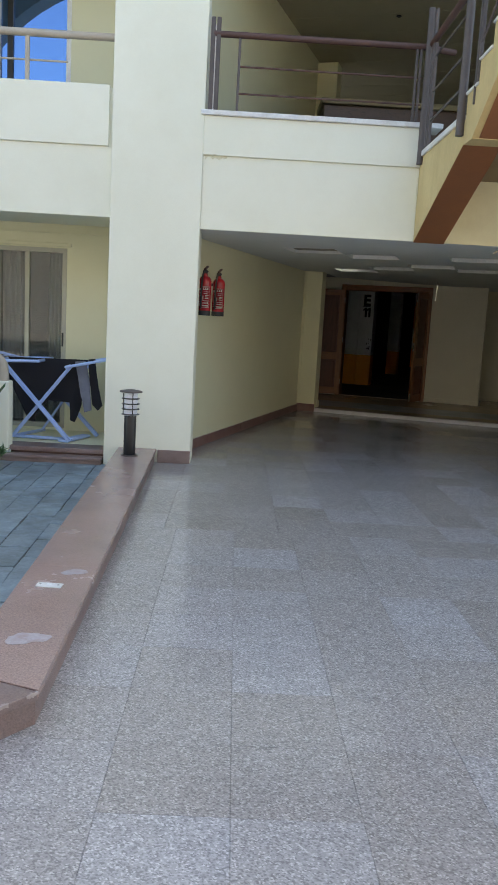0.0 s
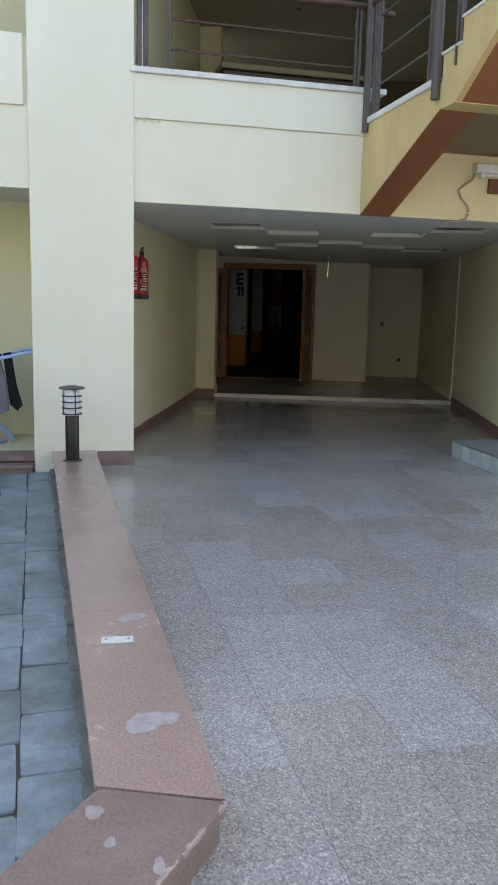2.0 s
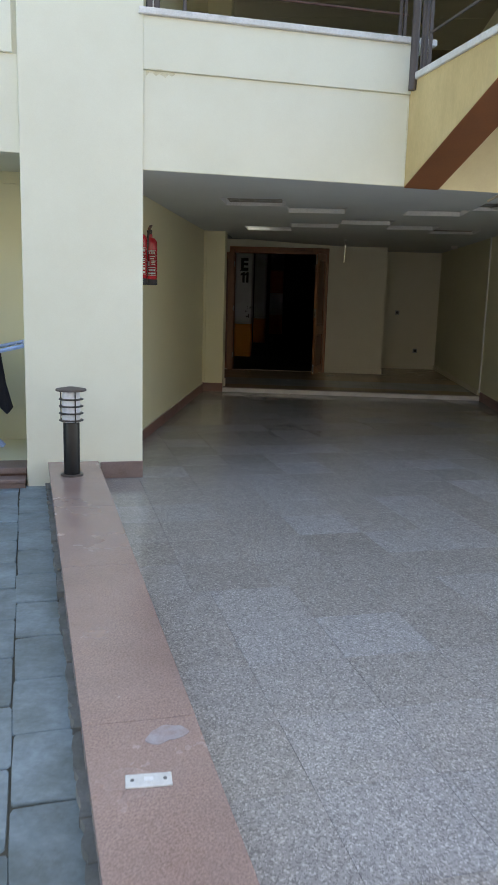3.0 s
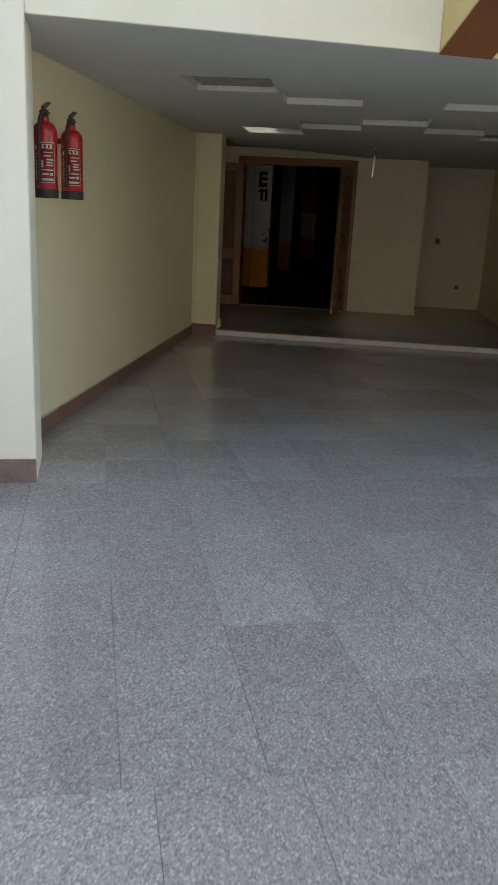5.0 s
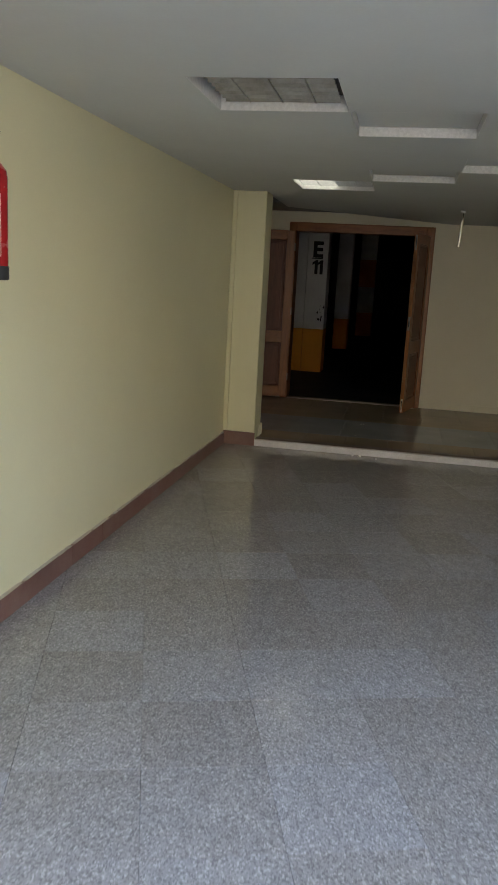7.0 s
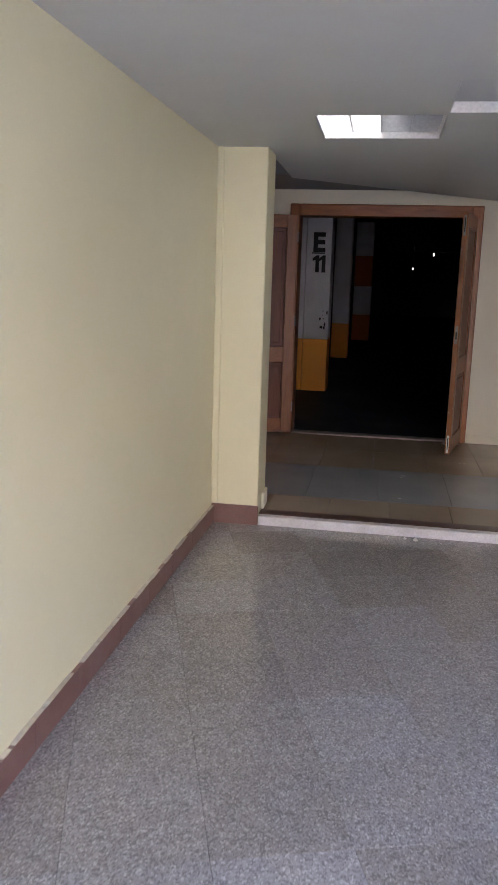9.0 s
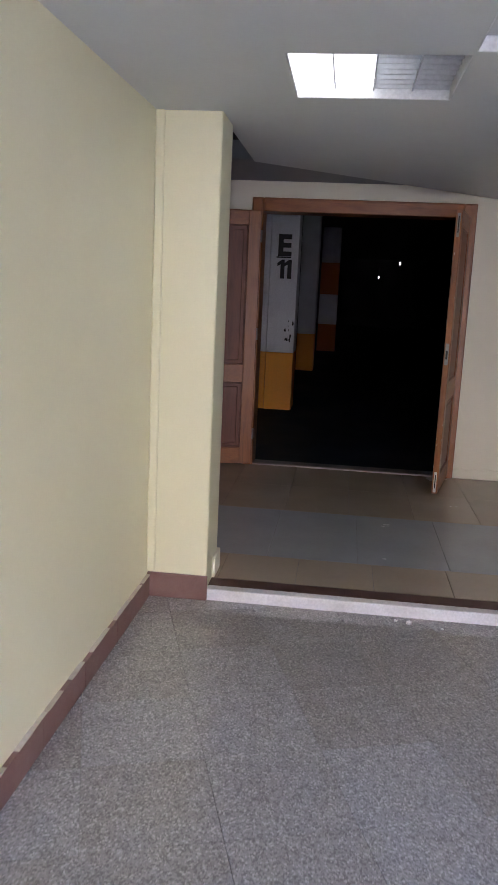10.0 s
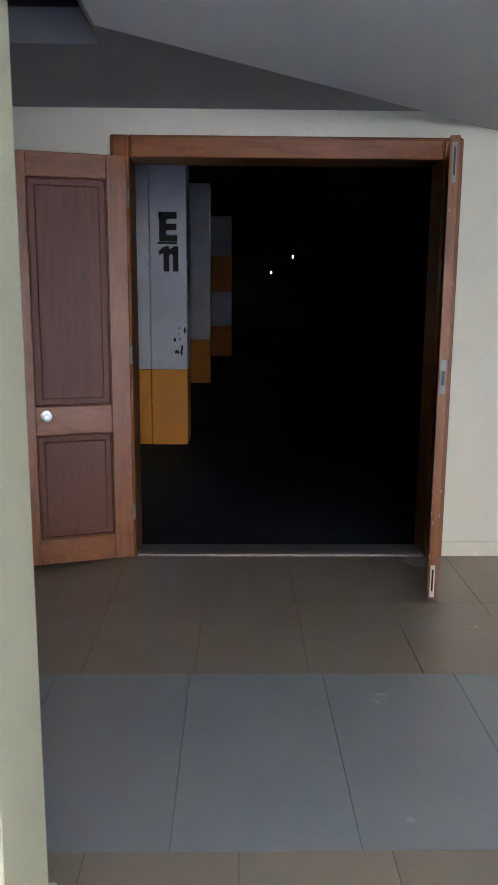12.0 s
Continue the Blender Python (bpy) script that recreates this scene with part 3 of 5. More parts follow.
setting("ceiling", bm, M_CEIL, "grey-white passage ceiling with sunken light openings", "ceiling")
bm = B()                                             # hall ceiling, one step higher, with an open hatch; shade put into its grey
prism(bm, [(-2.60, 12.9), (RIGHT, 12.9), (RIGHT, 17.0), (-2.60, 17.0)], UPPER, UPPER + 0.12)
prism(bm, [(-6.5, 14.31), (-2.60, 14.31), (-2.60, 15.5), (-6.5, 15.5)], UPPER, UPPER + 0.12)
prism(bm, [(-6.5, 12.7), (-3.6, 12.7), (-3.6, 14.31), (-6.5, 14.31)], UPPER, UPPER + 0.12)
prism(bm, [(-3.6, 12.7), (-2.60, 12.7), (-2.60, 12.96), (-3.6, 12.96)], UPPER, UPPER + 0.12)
setting("ceiling_hall", bm, M_HALLCEIL, "hall ceiling above the slanted edge, greyed for shade", "ceiling")
bm = B()
box(bm, -3.7, 12.9, UPPER + 0.12, -2.5, 14.4, 2.8)
for f in list(bm.faces):
    if f.normal.z < -0.9:
        bm.faces.remove(f)
setting("ceiling_hatch", bm, M_VOID, "dark open hatch in the hall ceiling", "hatch")
bm = B()
prism(bm, [(LEFT - 0.2, front_y(LEFT - 0.2, 0.2)), (RIGHT + 0.2, front_y(RIGHT + 0.2, 0.2)), (RIGHT + 0.2, 12.9), (LEFT - 0.2, 12.9)], UPPER + 0.002, UPPER + 0.12)
setting("ceiling_slab", bm, M_TRAY, "concrete slab over the passage ceiling", "slab")

# ---- gallery above the passage ----
bm = B()
prism(bm, [(LEFT, front_y(LEFT, 0.22)), (RIGHT, front_y(RIGHT, 0.22)), (RIGHT, 17.0), (LEFT, 17.0)], 2.86, 2.98)
setting("floor_gallery", bm, M_DARKWALL, "floor of the upper gallery", "floor")
bm = B()
box(bm, LEFT, PIER_Y, 2.98, -2.5, PIER_Y + 0.30, 5.3, 0.006)
setting("wall_gallery_pier", bm, M_CREAM, "cream pier on the upper gallery", "pier")
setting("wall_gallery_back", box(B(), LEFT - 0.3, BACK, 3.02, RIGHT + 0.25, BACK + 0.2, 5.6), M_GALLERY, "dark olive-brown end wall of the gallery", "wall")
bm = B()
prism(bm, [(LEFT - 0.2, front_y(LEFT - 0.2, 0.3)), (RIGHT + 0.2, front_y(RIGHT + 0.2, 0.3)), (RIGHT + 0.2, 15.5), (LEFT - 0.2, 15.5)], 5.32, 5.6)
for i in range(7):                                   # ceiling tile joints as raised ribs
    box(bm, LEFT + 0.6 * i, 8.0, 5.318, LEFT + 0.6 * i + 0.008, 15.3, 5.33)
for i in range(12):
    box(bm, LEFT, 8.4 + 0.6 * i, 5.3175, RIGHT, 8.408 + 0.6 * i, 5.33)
setting("ceiling_gallery", bm, M_GALLERYCEIL, "tiled ceiling of the upper gallery, darkened for shade", "ceiling")

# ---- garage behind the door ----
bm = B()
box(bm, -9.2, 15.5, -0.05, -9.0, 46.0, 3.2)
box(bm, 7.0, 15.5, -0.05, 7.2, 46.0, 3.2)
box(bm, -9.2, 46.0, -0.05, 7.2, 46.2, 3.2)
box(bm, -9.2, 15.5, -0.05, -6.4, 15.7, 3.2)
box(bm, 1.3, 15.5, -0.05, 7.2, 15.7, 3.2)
setting("wall_garage", bm, M_DARKWALL, "plain garage walls, darkened as unlit", "wall")
setting("ceiling_garage", box(B(), -9.2, 15.5, 3.0, 7.2, 46.2, 3.2), M_DARKWALL, "garage ceiling, darkened as unlit", "ceiling")

# ================= things: courtyard =================
# ---- granite kerb ----
def kerb():
    k = thing("kerb", "low red-brown granite kerb with a worn polished top", "kerb", FM)

    def lo(v):                                       # patio side
        return -0.684 - 0.0280 * v

    def hi(v):                                       # passage side
        return -0.326 - 0.0207 * v
    du, dv = -0.625, -0.781                          # the way the kerb runs on past its corner

    def outer(s):
        return (-0.222 + du * s, -4.985 + dv * s)

    def inner(s):
        return (-0.540 + du * s, -4.860 + dv * s)
    bm = B()
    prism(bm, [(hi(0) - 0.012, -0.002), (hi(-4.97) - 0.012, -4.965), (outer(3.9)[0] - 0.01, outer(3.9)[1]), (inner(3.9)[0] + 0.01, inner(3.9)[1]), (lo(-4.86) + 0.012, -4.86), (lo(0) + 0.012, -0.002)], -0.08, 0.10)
    # The body below the copings takes the darker granite.
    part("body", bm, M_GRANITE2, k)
    rnd = random.Random(8)
    v = -0.01
    while v > -4.7:                                  # rough mortar haunch on the paver side
        e = max(v - rnd.uniform(0.12, 0.3), -4.75)
        bm = B()
        n = 6
        out = [(lo(v + (e - v) * i / n) - rnd.uniform(0.006, 0.024), v + (e - v) * i / n) for i in range(n + 1)]
        prism(bm, [(lo(v) + 0.014, v)] + out + [(lo(e) + 0.014, e)], -0.075, -0.034 + rnd.uniform(-0.008, 0.022))
        part("mortar_haunch", bm, M_HAUNCH, k, "rough grey mortar")
        v = e
    ys = [-0.002, -1.25, -2.28, -3.65]
    for a, b in zip(ys, ys[1:]):
        bm = B()
        prism(bm, [(lo(a), a - 0.0005), (hi(a), a - 0.0005), (hi(b), b + 0.0005), (lo(b), b + 0.0005)], 0.098, 0.132)
        bmesh.ops.bevel(bm, geom=list(bm.edges), offset=0.003, segments=2, profile=0.6, affect="EDGES")
        part("coping", bm, M_GRANITE, k)
    bm = B()
    prism(bm, [(lo(-3.651), -3.651), (hi(-3.651), -3.651), (hi(-4.975), -4.975), (lo(-4.852), -4.852)], 0.098, 0.132)
    bmesh.ops.bevel(bm, geom=list(bm.edges), offset=0.003, segments=2, profile=0.6, affect="EDGES")
    part("coping", bm, M_GRANITE, k)
    for o0, i0, o1, i1, mat, lab in ((0.0, 0.0, 0.588, 0.448, M_GRANITE2, "weathered darker granite corner slab with a chipped edge"), (0.591, 0.451, 1.69, 1.60, M_GRANITE, ""), (1.693, 1.603, 2.8, 2.8, M_GRANITE, ""), (2.803, 2.803, 3.9, 3.9, M_GRANITE, "")):
        bm = B()
        prism(bm, [outer(o0), outer(o1), inner(i1), inner(i0)], 0.096, 0.131)
        bmesh.ops.bevel(bm, geom=list(bm.edges), offset=0.005, segments=2, profile=0.6, affect="EDGES")
        part("coping", bm, mat, k, lab)
    rnd = random.Random(21)
    s = 0.0
    while s < 1.9:                                   # pale broken bits along the slanting edge
        w = rnd.uniform(0.03, 0.13)
        dz = rnd.uniform(0.001, 0.005) + (0.014 if s < 0.14 else 0.0)
        bm = B()
        n = 7
        pts = [(-s - w * i / n, 0.1315 + rnd.uniform(-0.002, 0.0)) for i in range(n + 1)]
        pts += [(-s - w * i / n, 0.1285 - dz * (0.4 + rnd.random() * 0.6)) for i in range(n, -1, -1)]
        slab(bm, pts, -0.0012, 0.010, "y")
        part("chipped_edge", bm, M_CHIP, k, "pale chipped stone", m=pose(-0.222, -4.985, 0) @ Matrix.Rotation(math.atan2(-dv, -du), 4, "Z"))
        s += w + rnd.choice((0.0, 0.02, 0.07))
    return k


kerb()


def blob(name, cx, cy, rx, ry, z, material, label, category, seed, turn=0.0):
    rnd = random.Random(seed)
    bm = B()
    n = 40
    pts = []
    for i in range(n):
        a = i * math.tau / n
        r = 1.0 + 0.16 * math.sin(2 * a + seed) + 0.12 * math.sin(3 * a + 2 * seed) + 0.05 * math.sin(7 * a) + rnd.uniform(-0.03, 0.03)
        pts.append((rx * r * math.cos(a), ry * r * math.sin(a)))
    prism(bm, pts, 0.0, 0.0022)
    return tagged(finish(name, bm, material, None, "", FM @ pose(cx, cy, z, 0, 0, turn)), label, category)


blob("mortar_patch", -0.37, -4.56, 0.075, 0.06, 0.1318, M_MORTAR, "smeared grey mortar patch on the granite kerb", "stain", 1, 10)
blob("mortar_patch", -0.35, -3.74, 0.055, 0.045, 0.1318, M_MORTAR, "thin grey mortar smear on the granite kerb", "stain", 2, 30)
blob("mortar_patch", -0.60, -5.31, 0.075, 0.028, 0.1308, M_MORTAR, "long grey mortar smear on the corner slab", "stain", 3, 130)
blob("mortar_patch", -0.555, -4.965, 0.028, 0.022, 0.1308, M_MORTAR, "small grey mortar spot on the corner slab", "stain", 4, 135)
blob("mortar_patch", -0.42, -5.19, 0.016, 0.026, 0.1308, M_MORTAR, "small grey mortar spot near the slab edge", "stain", 5, 0)
blob("mortar_patch", -0.523, -5.086, 0.018, 0.014, 0.1308, M_MORTAR, "faint grey mortar spot in the slab's middle", "stain", 6, 40)
blob("mortar_patch", -0.565, -5.41, 0.022, 0.016, 0.1308, M_SMEAR, "pale broken spot on the slab's outer edge", "stain", 7, 120)

pl = thing("fixing_plate", "small pale fixing plate screwed to the granite kerb", "plate", FM @ pose(-0.425, -3.95, 0.1315, 0, 0, -4))
bm = B()
box(bm, -0.06, -0.028, 0.0, 0.06, 0.028, 0.006, 0.002)
plate = part("plate", bm, M_SILL, pl)
for sx in (-0.042, 0.042):
    bm = B()
    rod(bm, (sx, 0, 0.006), (sx, 0, 0.0085), 0.005, 10)
    part("screw", bm, M_DULLSTEEL, plate)
bm = B()
box(bm, -0.012, -0.01, 0.006, 0.012, 0.01, 0.0085, 0.001)
part("boss", bm, M_WHITE, plate, "white paint spot")


# ---- bollard lamp ----
def bollard():
    b = thing("bollard_lamp", "black bollard lamp with a louvred opal head on the kerb", "bollard lamp", FM @ pose(-0.525, -0.44, 0.132) @ Matrix.Diagonal((1.0, 1.0, 1.05, 1.0)))
    bm = B()
    rod(bm, (0, 0, 0.0), (0, 0, 0.012), 0.075, 28)
    part("base_plate", bm, M_POST, b, "dark grey base plate", True)
    bm = B()
    lathe(bm, [(0.052, 0.012), (0.054, 0.02), (0.054, 0.34), (0.05, 0.35)], 28)
    part("post", bm, M_BLACK, b, smooth=True)
    bm = B()
    lathe(bm, [(0.058, 0.35), (0.060, 0.355), (0.060, 0.545), (0.056, 0.55)], 28)
    part("diffuser", bm, M_OPAL, b, "white opal diffuser", True)
    for z in (0.36, 0.405, 0.45, 0.495):
        bm = B()
        lathe(bm, [(0.059, z + 0.001), (0.080, z - 0.003), (0.081, z), (0.080, z + 0.003), (0.059, z + 0.006)], 28)
        part("ring", bm, M_BLACK, b, smooth=True)
    for k in range(3):
        a = k * math.tau / 3 + 0.9
        bm = B()
        rod(bm, (0.068 * math.cos(a), 0.068 * math.sin(a), 0.35), (0.068 * math.cos(a), 0.068 * math.sin(a), 0.55), 0.004, 8)
        part("stay", bm, M_BLACK, b)
    bm = B()
    lathe(bm, [(0.03, 0.545), (0.10, 0.548), (0.102, 0.553), (0.098, 0.56), (0.03, 0.572), (0.002, 0.574)], 32)
    part("cap", bm, M_POST, b, "flat grey-brown metal cap", True)


bollard()

# ---- patio: steps, low wall, pipe rail ----
st = thing("patio_step", "two-tread brown stone step up to the patio", "step", FM, kind="structure")
bm = B()
box(bm, -6.0, 0.09, -0.08, -0.83, 1.25, 0.075)
part("slab", bm, M_CREAM, st, "tiled patio floor")
bm = B()
box(bm, -1.80, 0.07, 0.035, -0.835, 0.34, 0.08, 0.005)
part("tread", bm, M_GRANITE2, st)
bm = B()
box(bm, -1.80, 0.085, 0.0, -0.835, 0.3, 0.034)
part("riser", bm, M_NOSING, st)
bm = B()
box(bm, -1.81, -0.06, -0.01, -0.84, 0.2, 0.018, 0.005)
part("tread", bm, M_GRANITE2, st)
bm = B()
box(bm, -1.80, -0.045, -0.085, -0.845, 0.1, -0.011)
part("riser", bm, M_GRANITE2, st)
bm = B()
box(bm, -6.0, 0.02, -0.09, -1.745, 0.18, 0.70, 0.012, seg=2)
setting("wall_low", bm, M_FRONT, "low rounded white patio wall", "wall", FM)
bm = B()
box(bm, -6.0, 0.008, -0.09, -1.733, 0.192, 0.045, 0.004)
setting("trim_low_wall_base", bm, M_PLINTH, "grey slate base course of the low patio wall", "trim", FM)
rail = thing("pipe_rail", "thick beige pipe rail bent down into the low wall", "rail", FM)
bm = B()
arc = [(-1.96 + 0.15 * math.sin(a), 0.10, 0.80 + 0.15 * math.cos(a)) for a in [i * math.pi / 2 / 8 for i in range(9)]]
pipe(bm, [(-6.0, 0.10, 0.95), (-2.4, 0.10, 0.95)] + arc + [(-1.81, 0.10, 0.695)], 0.042, 14)
part("tube", bm, M_BEIGE, rail, smooth=True)


# ---- sliding doors ----
def sliding_door(name, z0, z1, label, pane_mat, dark=False):
    d = tagged(new(name), label, "door", kind="structure")
    d.matrix_basis = FM
    y = 1.30
    fr = M_ALU if not dark else M_WHITE
    for x0, x1, a, b in ((-3.3, -1.475, z0, z0 + 0.05), (-3.3, -1.475, z1 - 0.05, z1), (-3.3, -3.25, z0, z1), (-1.525, -1.475, z0, z1), (-2.27, -2.21, z0, z1)):
        bm = B()
        box(bm, x0, y - 0.05, a, x1, y + 0.05, b, 0.004)
        part("frame", bm, fr, d)
    bm = B()
    box(bm, -2.21, y - 0.004, z0 + 0.05, -1.525, y + 0.004, z1 - 0.05)
    g = part("pane", bm, pane_mat, d, "glass pane")
    g.visible_shadow = False
    bm = B()
    box(bm, -3.25, y - 0.034, z0 + 0.05, -2.27, y - 0.026, z1 - 0.05)
    g = part("pane", bm, pane_mat if dark else M_SLIDGLASS, d, "glass pane")
    g.visible_shadow = False
    if dark:
        bm = B()
        box(bm, -2.14, y - 0.03, z0 + 0.05, -2.08, y + 0.03, z1 - 0.05, 0.003)
        part("stile", bm, M_BLACK, d, "black mid stile")
    else:
        bm = B()
        box(bm, -1.93, y - 0.03, z0 + 0.05, -1.885, y + 0.03, z1 - 0.05, 0.003)
        part("stile", bm, fr, d)
        for x0, x1, n in ((-2.21, -1.92, 5), (-1.70, -1.525, 4)):
            bm = B()
            k = n * 8
            top = [bm.verts.new((x0 + (x1 - x0) * i / k, y + 0.12 + 0.022 * math.sin(i * math.tau / 8), z1 - 0.03)) for i in range(k + 1)]
            bot = [bm.verts.new((x0 + (x1 - x0) * i / k, y + 0.12 + 0.028 * math.sin(i * math.tau / 8 + 0.3), z0 + 0.06)) for i in range(k + 1)]
            for i in range(k):
                bm.faces.new((top[i], top[i + 1], bot[i + 1], bot[i]))
            bmesh.ops.solidify(bm, geom=list(bm.faces), thickness=0.003)
            part("curtain", bm, M_CURTAIN, d, "grey pleated curtain", True)
        bm = B()
        box(bm, -1.52, y - 0.055, z0 + 0.9, -1.50, y - 0.05, z0 + 1.05, 0.003)
        part("handle", bm, M_BLACK, d)


sliding_door("door_1", 0.10, 2.05, "beige aluminium sliding door with drawn grey curtains", M_GLASS)
sliding_door("door_2", 3.0, 5.2, "white-framed balcony door with blue-tinted glass mirroring the sky", M_SKYGLASS, True)

# ---- balcony rail ----
br = thing("balcony_railing", "beige painted tube railing on the balcony parapet", "railing", FM)
bm = B()
pipe(bm, [(-3.12, 0.07, 3.83), (-0.835, 0.07, 3.83)], 0.034, 14)
part("handrail", bm, M_BEIGE, br, smooth=True)
bm = B()
pipe(bm, [(-3.15, 0.07, 3.60), (-1.25, 0.07, 3.60)], 0.009, 8)
part("rail", bm, M_BEIGE, br, smooth=True)
for x in (-1.615, -2.6):
    bm = B()
    box(bm, x - 0.018, 0.055, 3.41, x + 0.018, 0.085, 3.81, 0.004)
    part("post", bm, M_BEIGE, br)

# ---- flaking paint on the beam ----
def flaking(u0, u1, z0, z1, w, seed, label):
    r = random.Random(seed)
    n = 9
    up = [(u0 + (u1 - u0) * i / n, z1 - r.uniform(0.0, 0.25) * (z1 - z0)) for i in range(n + 1)]
    dn = [(u0 + (u1 - u0) * i / n, z0 + r.uniform(0.0, 0.75) * (z1 - z0)) for i in range(n, -1, -1)]
    bm = B()
    slab(bm, up + dn, w - 0.0018, w + 0.004, "y")
    tagged(finish("paint_stain", bm, M_STAIN, None, "", FM), label, "stain")


flaking(0.02, 0.22, 2.822, 2.860, 0.022, 1, "flaking yellowed paint at the end of the beam groove")
flaking(0.03, 0.13, 2.864, 2.872, 0.002, 2, "yellowed paint edge above the beam groove")
flaking(1.972, 1.984, 2.25, 2.80, 0.022, 4, "yellowed drip mark beside the stair bracket")

# ---- gallery railing ----
gr = thing("gallery_railing", "brown painted steel railing on the gallery sill", "railing", FM)
bm = B()
pipe(bm, [(0.05, 0.03, 3.905), (1.98, 0.03, 3.905)], 0.028, 14)
part("handrail", bm, M_RAIL, gr, "red-brown round handrail", True)
for z in (3.64, 3.41):
    bm = B()
    pipe(bm, [(0.28, 0.03, z), (1.94, 0.03, z)], 0.0085, 8)
    part("rail", bm, M_RAIL, gr, smooth=True)
for x in (0.042, 0.092):
    bm = B()
    box(bm, x - 0.019, 0.005, 3.25, x + 0.019, 0.055, 4.04, 0.004)
    part("post", bm, M_POST, gr)
bm = B()
box(bm, 0.062, 0.015, 3.25, 0.071, 0.045, 3.98)
part("filler", bm, M_LABEL, gr, "pale mortar between the twin posts")
for x in (0.285, 1.88, 1.915):
    bm = B()
    box(bm, x - 0.011, 0.018, 3.25, x + 0.011, 0.042, 3.885, 0.003)
    part("post", bm, M_POST, gr)

# ---- stair from the gallery ----
SU = 1.985                                           # side plane of the stair
stair = thing("staircase", "cream concrete stair with brown soffit rising from the gallery landing", "stair", FM, kind="structure")
bm = B()
box(bm, SU, -1.43, 2.785, 4.6, 0.03, 2.945)
part("landing", bm, M_STAIR, stair)
bm = B()
box(bm, 2.27, -1.42, 2.778, 4.6, 0.03, 2.7849)
part("landing_soffit", bm, M_SOFFIT, stair, "olive-brown painted soffit")
bm = B()
box(bm, SU - 0.02, -1.36, 2.945, 4.6, 0.03, 2.995, 0.006)
part("landing_edge", bm, M_SILL, stair, "grey-white stone edge")
bm = B()                                             # sloping bracket beam
slab(bm, [(0.03, 2.205), (0.03, 2.785), (-1.43, 2.785), (-1.43, 2.775)], SU, 2.265, "x")
part("bracket", bm, M_STAIR, stair)
bm = B()
slab(bm, [(0.028, 2.203), (-1.43, 2.773), (-1.43, 2.767), (0.028, 2.197)], SU + 0.002, 2.268, "x")
part("bracket_soffit", bm, M_BROWN, stair, "dark brown painted underside")
GO, RISE = 0.262, 0.156
prof = [(-1.43, 2.77), (-1.43, 3.115)]
y, z = -1.43, 3.115
for i in range(9):
    y -= GO
    prof += [(y, z), (y, z + RISE)]
    z += RISE
prof += [(y - 0.1, z), (y - 0.1, z - 0.36)]
prof += [(-1.64, 2.77)]
bm = B()
slab(bm, prof, SU, 4.6, "x")
part("flight", bm, M_STAIR, stair)
bm = B()
e = y - 0.1
slab(bm, [(-1.62, 2.764), (-1.64, 2.764), (e, z - 0.366), (e, z - 0.360), (-1.64, 2.7695), (-1.62, 2.7695)], SU + 0.05, 4.6, "x")
part("flight_soffit", bm, M_BROWN, stair, "brown painted soffit of the flight")
bm = B()
box(bm, SU - 0.002, -1.645, 2.7625, 4.6, -1.43, 2.7695, 0.002)
part("joint_strip", bm, M_STAIR, stair, "cream plaster strip at the fold")
y, z = -1.43, 3.115
for i in range(9):
    bm = B()
    box(bm, SU - 0.012, y - GO, z, 4.6, y + 0.02, z + 0.022, 0.005)
    part("tread", bm, M_SILL, stair, "pale stone tread")
    y -= GO
    z += RISE

# ---- landing railing ----
lr = thing("landing_railing", "grey-brown steel posts and rails along the landing", "railing", FM)
for px, py, z0, z1, r in ((SU - 0.02, -0.06, 2.875, 4.20, 0.030), (SU - 0.025, -1.385, 2.835, 4.25, 0.032)):
    bm = B()
    rod(bm, (px, py, z0), (px, py, z1), r, 16)
    part("post", bm, M_POST, lr, "thick round post", True)
for py, z0, z1 in ((-0.15, 2.99, 4.15), (-0.20, 2.99, 4.15), (-0.27, 2.99, 3.85), (-1.21, 2.99, 3.85), (-1.27, 2.99, 4.2), (-1.62, 3.0, 4.1), (-1.68, 3.13, 4.1)):
    bm = B()
    box(bm, SU - 0.012, py - 0.011, z0, SU + 0.012, py + 0.011, z1, 0.003)
    part("baluster", bm, M_POST, lr)
for z in (3.74, 3.45, 3.21):
    bm = B()
    pipe(bm, [(SU, -0.27, z), (SU, -1.21, z)], 0.0095, 8)
    part("rail", bm, M_POST, lr, smooth=True)
bm = B()
pipe(bm, [(SU, 0.05, 3.895), (SU, -1.36, 3.90), (SU, -1.6, 4.02), (SU, -4.0, 5.45)], 0.028, 14)
part("handrail", bm, M_RAIL, lr, "red-brown round handrail", True)
bm = B()
pipe(bm, [(SU + 0.0, 0.02, 3.895), (SU + 0.25, 0.10, 3.895)], 0.028, 14)
part("handrail", bm, M_RAIL, lr, "red-brown round handrail stub", True)
for dz in (0.32, 0.62):
    bm = B()
    pipe(bm, [(SU, -1.62, 3.98 - dz), (SU, -4.0, 5.41 - dz)], 0.0095, 8)
    part("rail", bm, M_POST, lr, smooth=True)
for k in range(1, 5):
    py = -1.43 - GO * (2 * k + 0.5)
    zz = 3.115 + RISE * 2 * k
    bm = B()
    box(bm, SU - 0.012, py - 0.011, zz, SU + 0.012, py + 0.011, zz + 0.8, 0.003)
    part("baluster", bm, M_POST, lr)

# ---- fixture and cable on the wall under the landing ----
fx = thing("batten_light", "unlit white batten light on the wall under the landing", "light fixture", FM)
bm = B()
box(bm, 3.05, -0.055, 2.62, 4.25, 0.03, 2.70, 0.008)
part("body", bm, M_SILL, fx)
bm = B()
pipe(bm, [(3.12, -0.03, 2.605), (4.18, -0.03, 2.605)], 0.014, 12)
